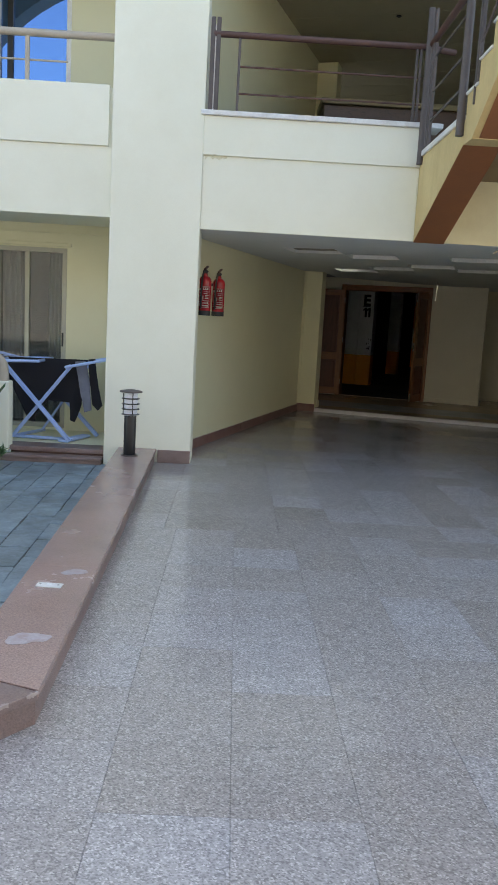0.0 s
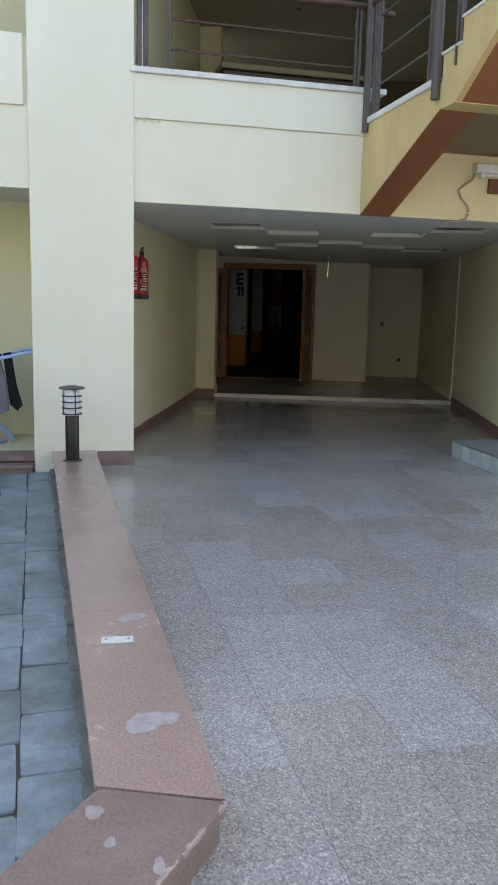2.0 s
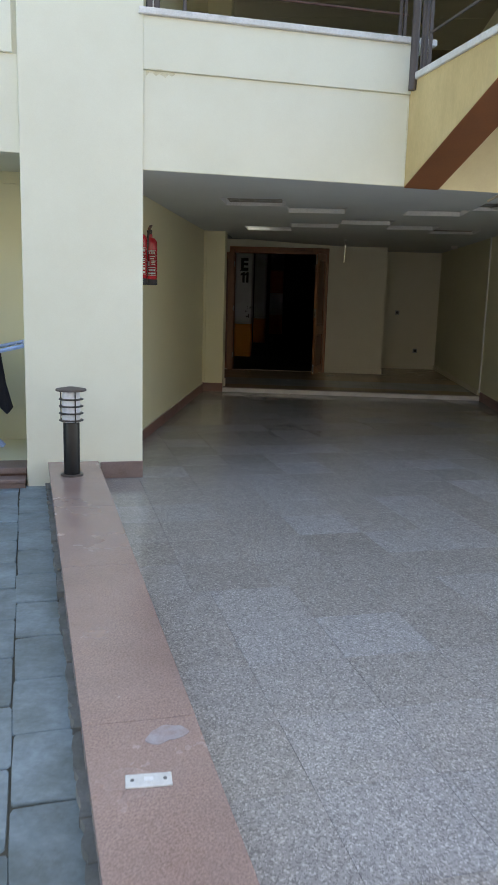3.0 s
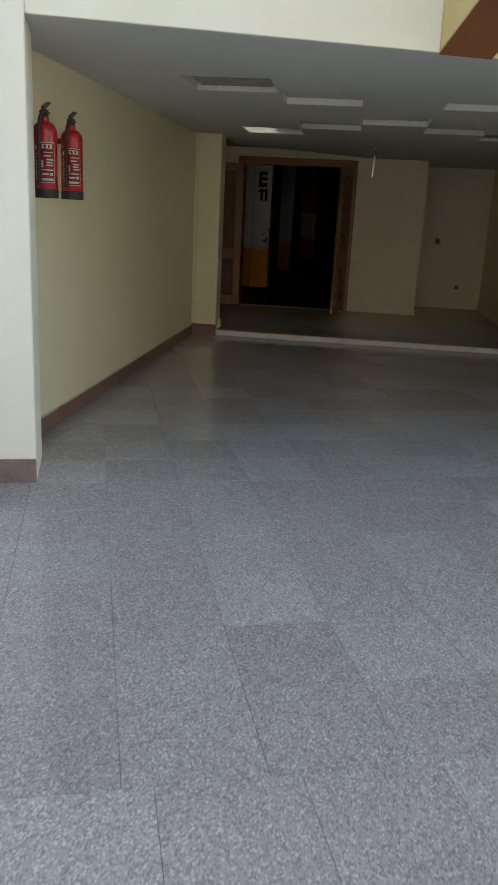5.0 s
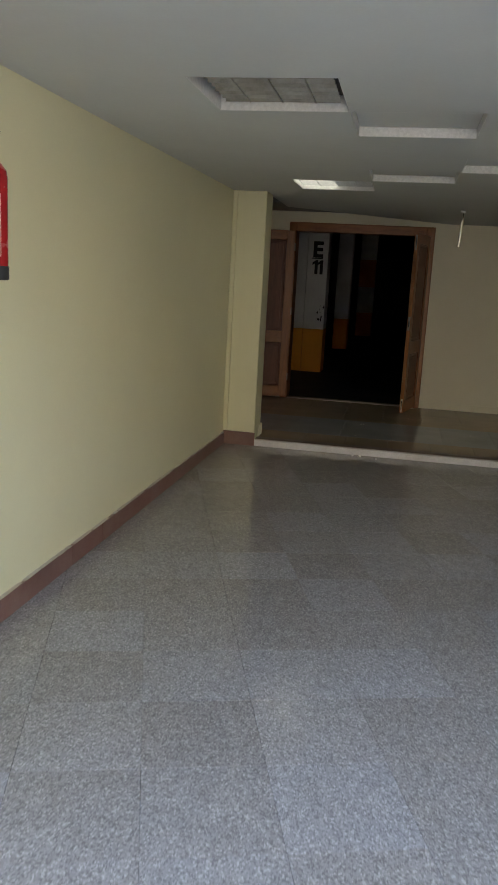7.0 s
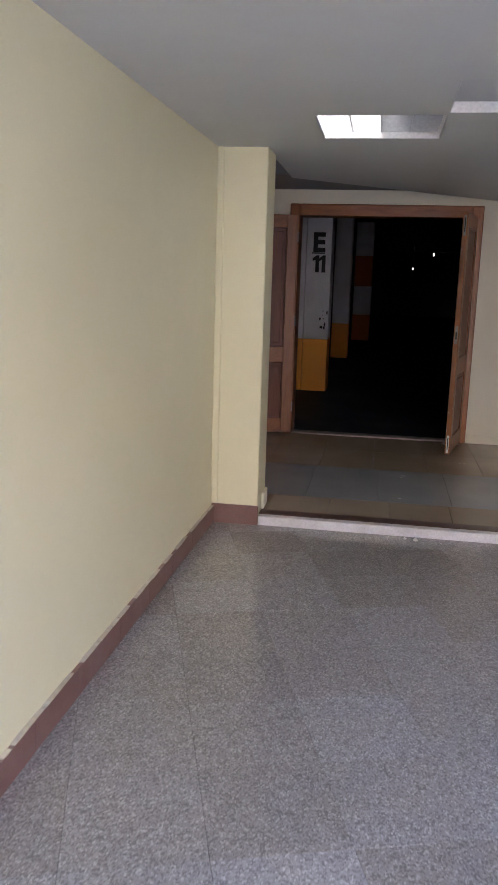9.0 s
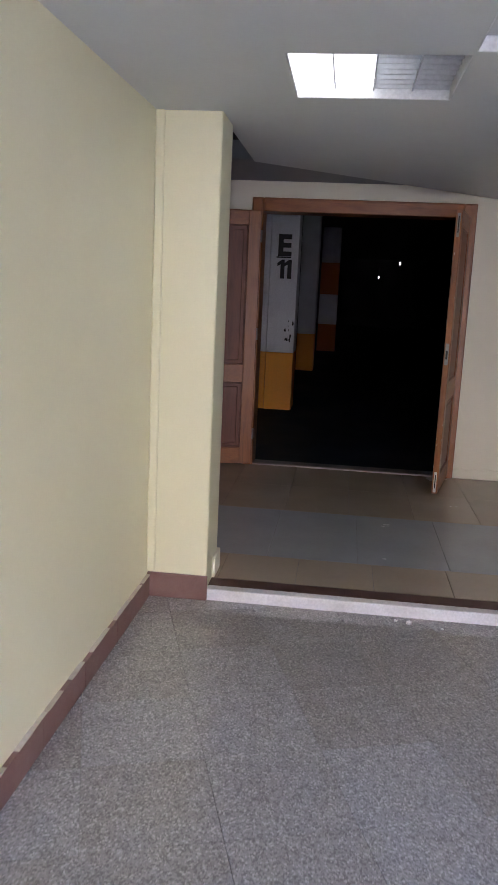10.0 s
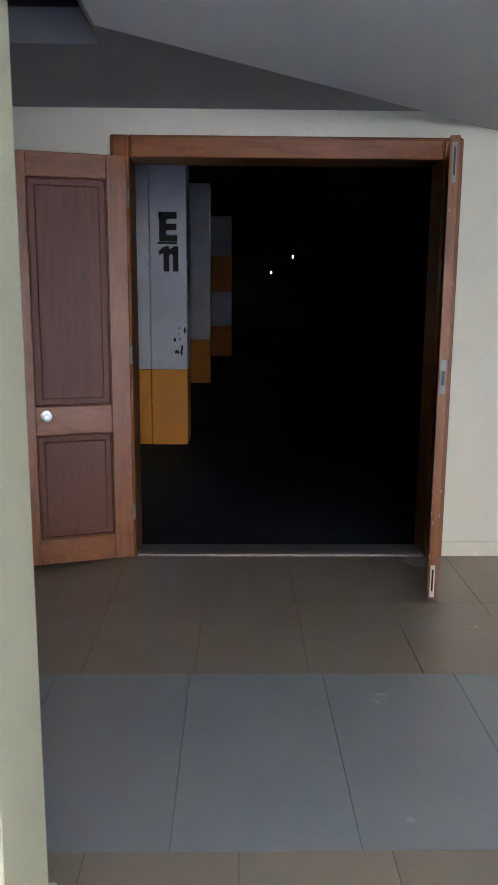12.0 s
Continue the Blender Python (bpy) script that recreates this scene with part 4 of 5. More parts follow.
part("tube", bm, M_OPAL, fx, "unlit tube", True)
for x in (3.12, 4.18):
    bm = B()
    box(bm, x - 0.02, -0.05, 2.575, x + 0.02, 0.0, 2.62, 0.004)
    part("holder", bm, M_WHITE, fx)
cb = thing("loose_cable", "loose beige cable hanging from the batten light", "cable", FM)
bm = B()
pipe(bm, [(3.07, 0.0, 2.63), (3.05, 0.012, 2.56), (2.96, 0.018, 2.50), (2.92, 0.02, 2.46), (2.95, 0.02, 2.40), (3.02, 0.02, 2.33), (3.04, 0.02, 2.27), (3.01, 0.012, 2.215), (2.92, 0.03, 2.19), (2.85, 0.12, 2.195), (2.80, 0.2, 2.16)], 0.010, 8)
part("sheath", bm, M_WIRE, cb, smooth=True)
bm = B()
box(bm, 3.02, 0.008, 2.265, 3.065, 0.029, 2.28, 0.002)
part("clip", bm, M_WHITE, cb)
bm = B()
box(bm, 3.21, 0.004, 2.45, 4.2, 0.029, 2.58, 0.004)
tagged(finish("wall_plate", bm, M_PANEL, None, "", FM), "dark red painted board on the wall under the landing", "board")

# ---- stone plinth by the passage ----
pn = thing("stone_plinth", "low plinth clad in pale slate tiles with a dark top slab", "plinth", FM)
PU0, PU1, PV0, PV1 = 3.05, 3.81, -0.85, 0.05
bm = B()
box(bm, PU0 + 0.012, PV0 + 0.012, -0.01, PU1, PV1 - 0.012, 0.145)
part("core", bm, M_MORTAR, pn)
bm = B()
box(bm, PU0 - 0.004, PV0 - 0.004, 0.146, PU1, PV1 + 0.004, 0.165, 0.003)
part("top", bm, M_SLATETOP, pn, "grey stone top slab")
n = 5
w = (PV1 - PV0) / n
for i in range(n):
    bm = B()
    box(bm, PU0, PV0 + i * w + 0.003, 0.0, PU0 + 0.014, PV0 + (i + 1) * w - 0.003, 0.142, 0.002)
    part("tile", bm, M_PLINTH, pn)
for i in range(4):
    bm = B()
    box(bm, PU0 + 0.016 + i * w, PV0, 0.0, PU0 + 0.016 + (i + 1) * w - 0.006, PV0 + 0.014, 0.142, 0.002)
    part("tile", bm, M_PLINTH, pn)


# ---- drying rack with washing ----
rk = thing("drying_rack", "light blue folding drying rack on the patio", "drying rack", FM @ pose(0.28, 0, 0.035))
for a, b in (((-2.13, 0.55, 0.062), (-1.56, 0.60, 0.80)), ((-1.52, 0.40, 0.062), (-2.22, 0.55, 0.80)), ((-1.95, 1.05, 0.062), (-1.45, 1.05, 0.80)), ((-1.32, 0.85, 0.062), (-2.05, 1.0, 0.80))):
    bm = B()
    d = (Vector(b) - Vector(a))
    mm = Matrix.Translation(a) @ d.to_track_quat("Z", "Y").to_matrix().to_4x4()
    box(bm, -0.017, -0.012, 0, 0.017, 0.012, d.length, 0.006, m=mm)
    part("leg", bm, M_BLUE, rk)
for a, b in (((-2.14, 0.53, 0.062), (-1.93, 1.07, 0.062)), ((-2.13, 0.56, 0.062), (-1.50, 0.50, 0.062))):
    bm = B()
    pipe(bm, [a, b], 0.017, 8)
    part("foot", bm, M_BLUE, rk, smooth=True)
bm = B()
box(bm, -1.56, 0.38, 0.046, -1.46, 0.86, 0.072, 0.006, m=Matrix.Translation((-1.51, 0.62, 0)) @ Matrix.Rotation(radians(-20), 4, "Z") @ Matrix.Translation((1.51, -0.62, 0)))
part("foot", bm, M_BLUE, rk, "wide ribbed foot")
for a0, a1, b0, b1 in (((-2.22, 0.45, 0.84), (-2.75, 0.45, 0.95), (-2.22, 1.05, 0.84), (-2.75, 1.05, 0.95)), ((-2.22, 0.45, 0.83), (-1.85, 0.45, 0.845), (-2.22, 1.05, 0.83), (-1.85, 1.05, 0.845)), ((-1.58, 0.45, 0.80), (-1.14, 0.45, 0.90), (-1.58, 1.05, 0.80), (-1.14, 1.05, 0.90))):
    bm = B()
    for p, q in ((a0, a1), (b0, b1), (a0, b0), (a1, b1)):
        pipe(bm, [p, q], 0.015, 8)
    wing = part("wing", bm, M_BLUE, rk, smooth=True)
    for i in range(1, 7):
        f = i / 7
        bm = B()
        pipe(bm, [Vector(a0).lerp(Vector(a1), f), Vector(b0).lerp(Vector(b1), f)], 0.005, 6)
        part("bar", bm, M_BLUE, wing, smooth=True)


def cloth(name, outline, y, label, material, seed):
    """A hung cloth: outline in (x, z), pleated, two hanging sides."""
    rnd = random.Random(seed)
    bm = B()
    xs = [p[0] for p in outline]
    zs = [p[1] for p in outline]
    f = bm.faces.new([bm.verts.new((x, y, z)) for x, z in outline])
    bmesh.ops.triangulate(bm, faces=[f])
    bmesh.ops.subdivide_edges(bm, edges=list(bm.edges), cuts=4, use_grid_fill=True)
    ph = rnd.uniform(0, 6)
    for v in bm.verts:
        v.co.y += 0.018 * math.sin(v.co.x * 38 + ph) * (max(zs) - v.co.z) / (max(zs) - min(zs)) + 0.012 * math.sin(v.co.z * 21 + ph)
    bmesh.ops.solidify(bm, geom=list(bm.faces), thickness=0.006)
    return tagged(finish(name, bm, material, None, "", FM @ pose(0.28, 0, 0.035), True), label, "garment")


cloth("garment", [(-2.22, 0.86), (-1.40, 0.87), (-1.41, 0.80), (-1.50, 0.55), (-1.46, 0.40), (-1.52, 0.22), (-1.57, 0.24), (-1.58, 0.42), (-1.95, 0.44), (-1.93, 0.20), (-2.0, 0.21), (-2.03, 0.45), (-2.20, 0.62)], 0.68, "black long-sleeved garment hung over the drying rack", M_CLOTH, 1)
cloth("garment", [(-1.52, 0.85), (-1.41, 0.86), (-1.36, 0.62), (-1.34, 0.36), (-1.42, 0.33), (-1.44, 0.60)], 0.62, "grey cloth hung over the drying rack", M_GREYCLOTH, 2)
cloth("garment", [(-1.38, 0.88), (-1.31, 0.89), (-1.27, 0.60), (-1.22, 0.42), (-1.27, 0.36), (-1.33, 0.42), (-1.36, 0.65)], 0.58, "black stocking hung over the drying rack", M_CLOTH, 3)


# ---- shrub ----
def shrub():
    rnd = random.Random(5)
    s = thing("shrub", "dark green narrow-leaved shrub beside the patio wall", "shrub", FM @ pose(-2.17, -0.45, -0.09))
    stems = []
    bm = B()
    for i in range(26):
        a = rnd.uniform(0, math.tau)
        r = rnd.uniform(0.12, 0.50)
        h = rnd.uniform(0.75, 1.22)
        pts = [(0.05 * math.cos(a), 0.05 * math.sin(a), 0.0), (r * 0.5 * math.cos(a), r * 0.5 * math.sin(a), h * 0.5), (r * math.cos(a), r * math.sin(a), h)]
        pipe(bm, pts, 0.007, 5)
        stems.append([Vector(p) for p in pts])
    for i in range(6):                               # low trailing shoots
        a = rnd.uniform(-1.6, 0.5)
        pts = [(0, 0, 0.05), (0.25 * math.cos(a), 0.25 * math.sin(a), 0.22), (0.5 * math.cos(a), 0.5 * math.sin(a), 0.16)]
        pipe(bm, pts, 0.005, 5)
        stems.append([Vector(p) for p in pts])
    part("stems", bm, plain("green_stem", (0.10, 0.13, 0.05), 0.7), s)
    m, t, b = nodes_of("shrub_leaf")
    info = t.nodes.new("ShaderNodeNewGeometry")
    col = ramp(t, info.outputs["Random Per Island"], [(0.0, (0.022, 0.06, 0.016)), (0.7, (0.045, 0.11, 0.03)), (1.0, (0.10, 0.17, 0.05))])
    t.links.new(col, b.inputs["Base Color"])
    b.inputs["Roughness"].default_value = 0.45
    bm = B()
    for st_ in stems:
        for k in range(56):
            f = rnd.uniform(0.12, 1.0)
            p = st_[0].lerp(st_[1], f * 2) if f < 0.5 else st_[1].lerp(st_[2], f * 2 - 1)
            d = Vector((rnd.gauss(0, 1), rnd.gauss(0, 1), rnd.gauss(0.25, 0.6))).normalized()
            side = d.cross(Vector((rnd.gauss(0, 1), rnd.gauss(0, 1), 1))).normalized()
            up = d.cross(side)
            L, W = rnd.uniform(0.07, 0.13), rnd.uniform(0.009, 0.014)
            v = [bm.verts.new(p), bm.verts.new(p + d * L * 0.45 + side * W), bm.verts.new(p + d * L + up * -0.015), bm.verts.new(p + d * L * 0.45 - side * W), bm.verts.new(p + d * L * 0.45 - up * 0.004)]
            bm.faces.new((v[0], v[1], v[4]))
            bm.faces.new((v[1], v[2], v[4]))
            bm.faces.new((v[2], v[3], v[4]))
            bm.faces.new((v[3], v[0], v[4]))
    tagged(part("leaves", bm, m, s), kind="stuff")


shrub()

# ================= things: passage =================
# ---- sunken ceiling lights ----
def ceiling_light(x, y, kind):
    words = {"louvre": "sunken square ceiling light with a dusty grey louvre, unlit", "lit": "sunken square ceiling light, one half of its louvre lit", "tray": "empty sunken square ceiling tray with white sides",
             "broken": "sunken square ceiling light with a loose white cover", "glint": "sunken square ceiling light with a bright metal edge, unlit"}
    l = thing("ceiling_light", words[kind], "ceiling light", pose(x, y - SIDE, CEIL), "ceiling lights")
    s = SIDE
    deep = 0.045 if kind == "tray" else 0.066
    w = 0.007
    for x0, y0, x1, y1 in ((0, s - w, s, s), (0, 0, s, w), (0, w, w, s - w), (s - w, w, s, s - w)):
        bm = B()
        box(bm, x0 + 0.001, y0 + 0.001, 0.0006, x1 - 0.001, y1 - 0.001, deep, 0.0015)
        part("frame", bm, M_WHITE, l)
    bm = B()
    box(bm, w, w, deep + 0.002, s - w, s - w, deep + 0.012)
    # Unlit louvres get a dark back, painting the shade of the recess.
    part("back", bm, M_CEIL if kind == "tray" else (M_STEEL if kind == "lit" else M_VOID), l)
    if kind == "tray":
        return
    for i in range(4):
        xx = 0.075 + 0.145 * i
        bm = B()
        pipe(bm, [(xx, 0.03, 0.058), (xx, s - 0.03, 0.058)], 0.007, 8)
        part("tube", bm, M_TUBE if kind == "lit" and i < 2 else M_OPAL, l, "lit fluorescent tube" if kind == "lit" and i < 2 else "unlit fluorescent tube")
    slat = M_LAMELLA if kind == "lit" else M_DUSTY
    gap = 0.014 if kind == "lit" else 0.040          # the loose louvre leaves a dark slot round itself
    for i in range(1, 4):
        xx = 0.145 * i + 0.0025
        bm = B()
        box(bm, xx - 0.002, gap, 0.026, xx + 0.002, s - gap, 0.046)
        part("divider", bm, M_WHITE if kind == "lit" else M_DUSTY, l)
    for i in range(8):
        yy = 0.06 + i * (s - 0.12) / 7
        bm = B()
        if kind == "lit":
            box(bm, gap, yy - 0.002, 0.024, s - gap, yy + 0.002, 0.048)
        else:                                        # curved reflector slats, lighter on their lower lip
            slab(bm, [(yy - 0.012, 0.050), (yy - 0.004, 0.032), (yy, 0.026), (yy + 0.003, 0.026), (yy, 0.034), (yy - 0.008, 0.052)], gap, s - gap, "x")
        part("lamella", bm, slat, l)
    if kind == "lit":
        for i in range(2):
            bm = B()
            box(bm, 0.016 + 0.145 * i, 0.016, 0.050, 0.140 + 0.145 * i, s - 0.016, 0.054, 0.001)
            part("diffuser", bm, M_LITPANEL, l, "glowing white diffuser")
    if kind == "broken":
        bm = B()
        box(bm, 0.15, 0.2, -0.03, 0.34, 0.5, -0.02, 0.003, m=Matrix.Rotation(radians(4), 4, "X"))
        part("cover", bm, M_WHITE, l, "loose white cover")


for c, yy, kind in LIGHTS:
    ceiling_light(COLX[c], yy, kind)


# ---- fire extinguishers ----
def extinguisher(y):
    e = thing("fire_extinguisher", "red fire extinguisher with a black foot hung on the cream wall", "fire extinguisher", pose(LEFT + 0.132, y + 0.03, 1.422) @ Matrix.Diagonal((0.81, 0.81, 0.95, 1.0)), "fire extinguishers")
    bm = B()
    lathe(bm, [(0.076, 0.035), (0.079, 0.04), (0.079, 0.36), (0.074, 0.385), (0.055, 0.405), (0.03, 0.415), (0.028, 0.44)], 28)
    body = part("cylinder", bm, M_RED, e, smooth=True)
    bm = B()
    lathe(bm, [(0.078, 0.0), (0.082, 0.004), (0.082, 0.046), (0.0795, 0.05)], 28)
    part("foot", bm, M_RUBBER, e, "black plastic foot", True)
    bm = B()
    lathe(bm, [(0.024, 0.44), (0.026, 0.445), (0.026, 0.475), (0.018, 0.48)], 16)
    box(bm, -0.02, -0.045, 0.452, 0.02, 0.03, 0.474, 0.004)
    valve = part("valve", bm, M_BLACK, e)
    bm = B()
    slab(bm, [(-0.03, 0.474), (0.08, 0.515), (0.085, 0.524), (0.07, 0.526), (-0.03, 0.492)], -0.013, 0.013, "x")
    part("lever", bm, M_NOSING, valve, "dark brown lever")
    bm = B()
    slab(bm, [(-0.03, 0.450), (0.075, 0.462), (0.075, 0.470), (-0.03, 0.466)], -0.011, 0.011, "x")
    part("grip", bm, M_BLACK, valve)
    bm = B()
    pipe(bm, [(0, -0.03, 0.465), (0.01, -0.07, 0.46), (0.0, -0.092, 0.42), (-0.01, -0.094, 0.3), (-0.012, -0.095, 0.12), (-0.012, -0.095, 0.07)], 0.012, 8)
    part("hose", bm, M_RUBBER, e, smooth=True)
    bm = B()
    box(bm, -0.190, -0.012, 0.33, -0.076, 0.012, 0.36, 0.002)
    part("bracket", bm, M_RUBBER, e, "black wall bracket")
    # printed label: white outline with bars where the text is
    def wrap(a0, a1, z0, z1, mat, nm, r=0.0798):
        bm = B()
        k = 6
        lo = [bm.verts.new((r * math.cos(a0 + (a1 - a0) * i / k), r * math.sin(a0 + (a1 - a0) * i / k), z0)) for i in range(k + 1)]
        hi = [bm.verts.new((r * math.cos(a0 + (a1 - a0) * i / k), r * math.sin(a0 + (a1 - a0) * i / k), z1)) for i in range(k + 1)]
        for i in range(k):
            bm.faces.new((lo[i], lo[i + 1], hi[i + 1], hi[i]))
        bmesh.ops.solidify(bm, geom=list(bm.faces), thickness=-0.0006)
        part(nm, bm, mat, body)
    A = -1.05
    wrap(A - 0.62, A + 0.62, 0.085, 0.30, M_RED, "label", 0.0796)
    for a0, a1, z0, z1 in ((-0.62, 0.62, 0.298, 0.302), (-0.62, 0.62, 0.083, 0.087), (-0.64, -0.60, 0.085, 0.30), (0.60, 0.64, 0.085, 0.30), (-0.5, 0.45, 0.268, 0.271), (-0.5, 0.45, 0.288, 0.291), (-0.42, -0.3, 0.271, 0.288), (-0.1, 0.05, 0.271, 0.288), (0.2, 0.4, 0.271, 0.288), (-0.3, 0.5, 0.245, 0.25), (-0.3, 0.3, 0.225, 0.232), (-0.5, -0.35, 0.165, 0.205),
                           (-0.1, 0.5, 0.175, 0.182), (-0.1, 0.42, 0.19, 0.197), (-0.1, 0.5, 0.205, 0.212), (-0.5, 0.5, 0.15, 0.156), (-0.45, 0.1, 0.125, 0.135), (0.2, 0.45, 0.122, 0.138), (-0.5, 0.5, 0.095, 0.108)):
        wrap(A + a0, A + a1, z0, z1, M_LABEL, "print", 0.0803)
    wrap(A - 1.12, A - 0.82, 0.26, 0.285, M_LABEL, "print", 0.0803)
    for i in range(8):
        wrap(A - 1.04, A - 0.90, 0.10 + i * 0.019, 0.112 + i * 0.019, M_LABEL, "print", 0.0803)


for yy in (7.745, 8.168):
    extinguisher(yy)

# ---- small fittings ----
cd = thing("conduit", "thin cream cable conduit up the passage wall", "conduit")
bm = B()
box(bm, RIGHT - 0.018, 12.55, 0.10, RIGHT, 12.582, CEIL, 0.003)
part("duct", bm, M_WHITE, cd)
dm = thing("smoke_detector", "small round white smoke detector on the ceiling", "smoke detector", pose(0.95, 14.6, CEIL))
bm = B()
lathe(bm, [(0.055, 0.0), (0.055, -0.012), (0.045, -0.035), (0.02, -0.042), (0.002, -0.043)], 24)
part("cover", bm, M_WHITE, dm, smooth=True)
hp = thing("hanging_rod", "thin bright rod hanging from a hook in the ceiling", "rod", pose(-0.83, 13.6, CEIL))
bm = B()
rod(bm, (0, 0, 0), (0, 0, -0.02), 0.022, 14)
part("rose", bm, M_WHITE, hp, smooth=True)
bm = B()
pipe(bm, [(0, 0, -0.02), (0.004, 0, -0.06), (-0.002, 0, -0.09)], 0.004, 6)
part("wire", bm, M_BLACK, hp)
bm = B()
rod(bm, (-0.002, 0, -0.08), (-0.012, 0, -0.33), 0.016, 10, 0.012)
part("stick", bm, M_CHROME, hp, smooth=True)
for x, y, z, lab in ((0.33, 16.6, 1.10, "small dark switch box on the hall wall"), (0.70, 16.6, 0.40, "small dark socket box on the hall wall")):
    sb = thing("socket", lab, "socket", pose(x, y, z))
    bm = B()
    box(bm, -0.04, -0.012, -0.04, 0.04, 0.0, 0.04, 0.004)
    part("plate", bm, M_TRAY, sb)
    bm = B()
    box(bm, -0.024, -0.016, -0.024, 0.024, -0.012, 0.024, 0.002)
    part("insert", bm, M_BLACK, sb)
for x, y, s, tn in ((-1.565, 12.43, 0.015, 20), (-1.625, 12.445, 0.010, 60), (-1.42, 12.40, 0.007, 5)):
    rnd = random.Random(int(tn))
    bm = B()
    bmesh.ops.create_icosphere(bm, subdivisions=1, radius=s)
    for v in bm.verts:
        v.co *= rnd.uniform(0.7, 1.15)
        v.co.z *= 0.7
    tagged(finish("paper_scrap", bm, M_LABEL, None, "", pose(x, y, s * 0.4, 0, 0, tn)), "crumpled white paper scrap on the terrazzo floor", "litter")

# ---- gallery things ----
dk = thing("reception_desk", "dark wooden counter standing on the upper gallery", "counter", FM @ pose(0, 0, 2.98))
bm = B()
box(bm, 1.36, 3.15, 0.0, 3.3, 3.7, 1.20, 0.006)
part("body", bm, M_DESK, dk)
bm = B()
box(bm, 1.32, 3.08, 1.20, 3.34, 3.76, 1.27, 0.008)
part("top", bm, M_COUNTER, dk, "olive-beige top")
for x, y in ((-1.45, 10.25), (-1.42, 10.9), (-1.40, 11.9)):
    dl = thing("downlight", "small dark unlit downlight in the gallery ceiling", "downlight", pose(x, y, 5.32), "gallery downlights")
    bm = B()
    lathe(bm, [(0.034, 0.0), (0.035, -0.006), (0.028, -0.008), (0.024, -0.004)], 20)
    part("rim", bm, M_BLACK, dl, smooth=True)

# ================= things: hall =================
# ---- double door ----
dr = tagged(new("door_3"), "red-brown wooden double door standing open", "door", kind="structure")
for nm, x0, x1, z0, z1 in (("frame", -2.72, -2.63, HALL, 2.165), ("frame", -1.112, -1.02, HALL, 2.165), ("frame", -2.63, -1.112, 2.062, 2.165)):
    bm = B()
    box(bm, x0, BACK - 0.03, z0, x1, BACK + 0.215, z1, 0.006)
    box(bm, x0 + (0.012 if x0 < -2 and nm == "frame" else 0.0), BACK - 0.042, z0, x1 - 0.012, BACK - 0.029, z1 - 0.012, 0.004)
    part(nm, bm, M_WOODH if x1 - x0 > 0.5 else M_WOOD, dr)
bm = B()
box(bm, -2.63, BACK - 0.02, HALL - 0.001, -1.112, BACK + 0.03, HALL + 0.012, 0.004)
part("threshold", bm, M_CHIP, dr, "worn brownish threshold strip")


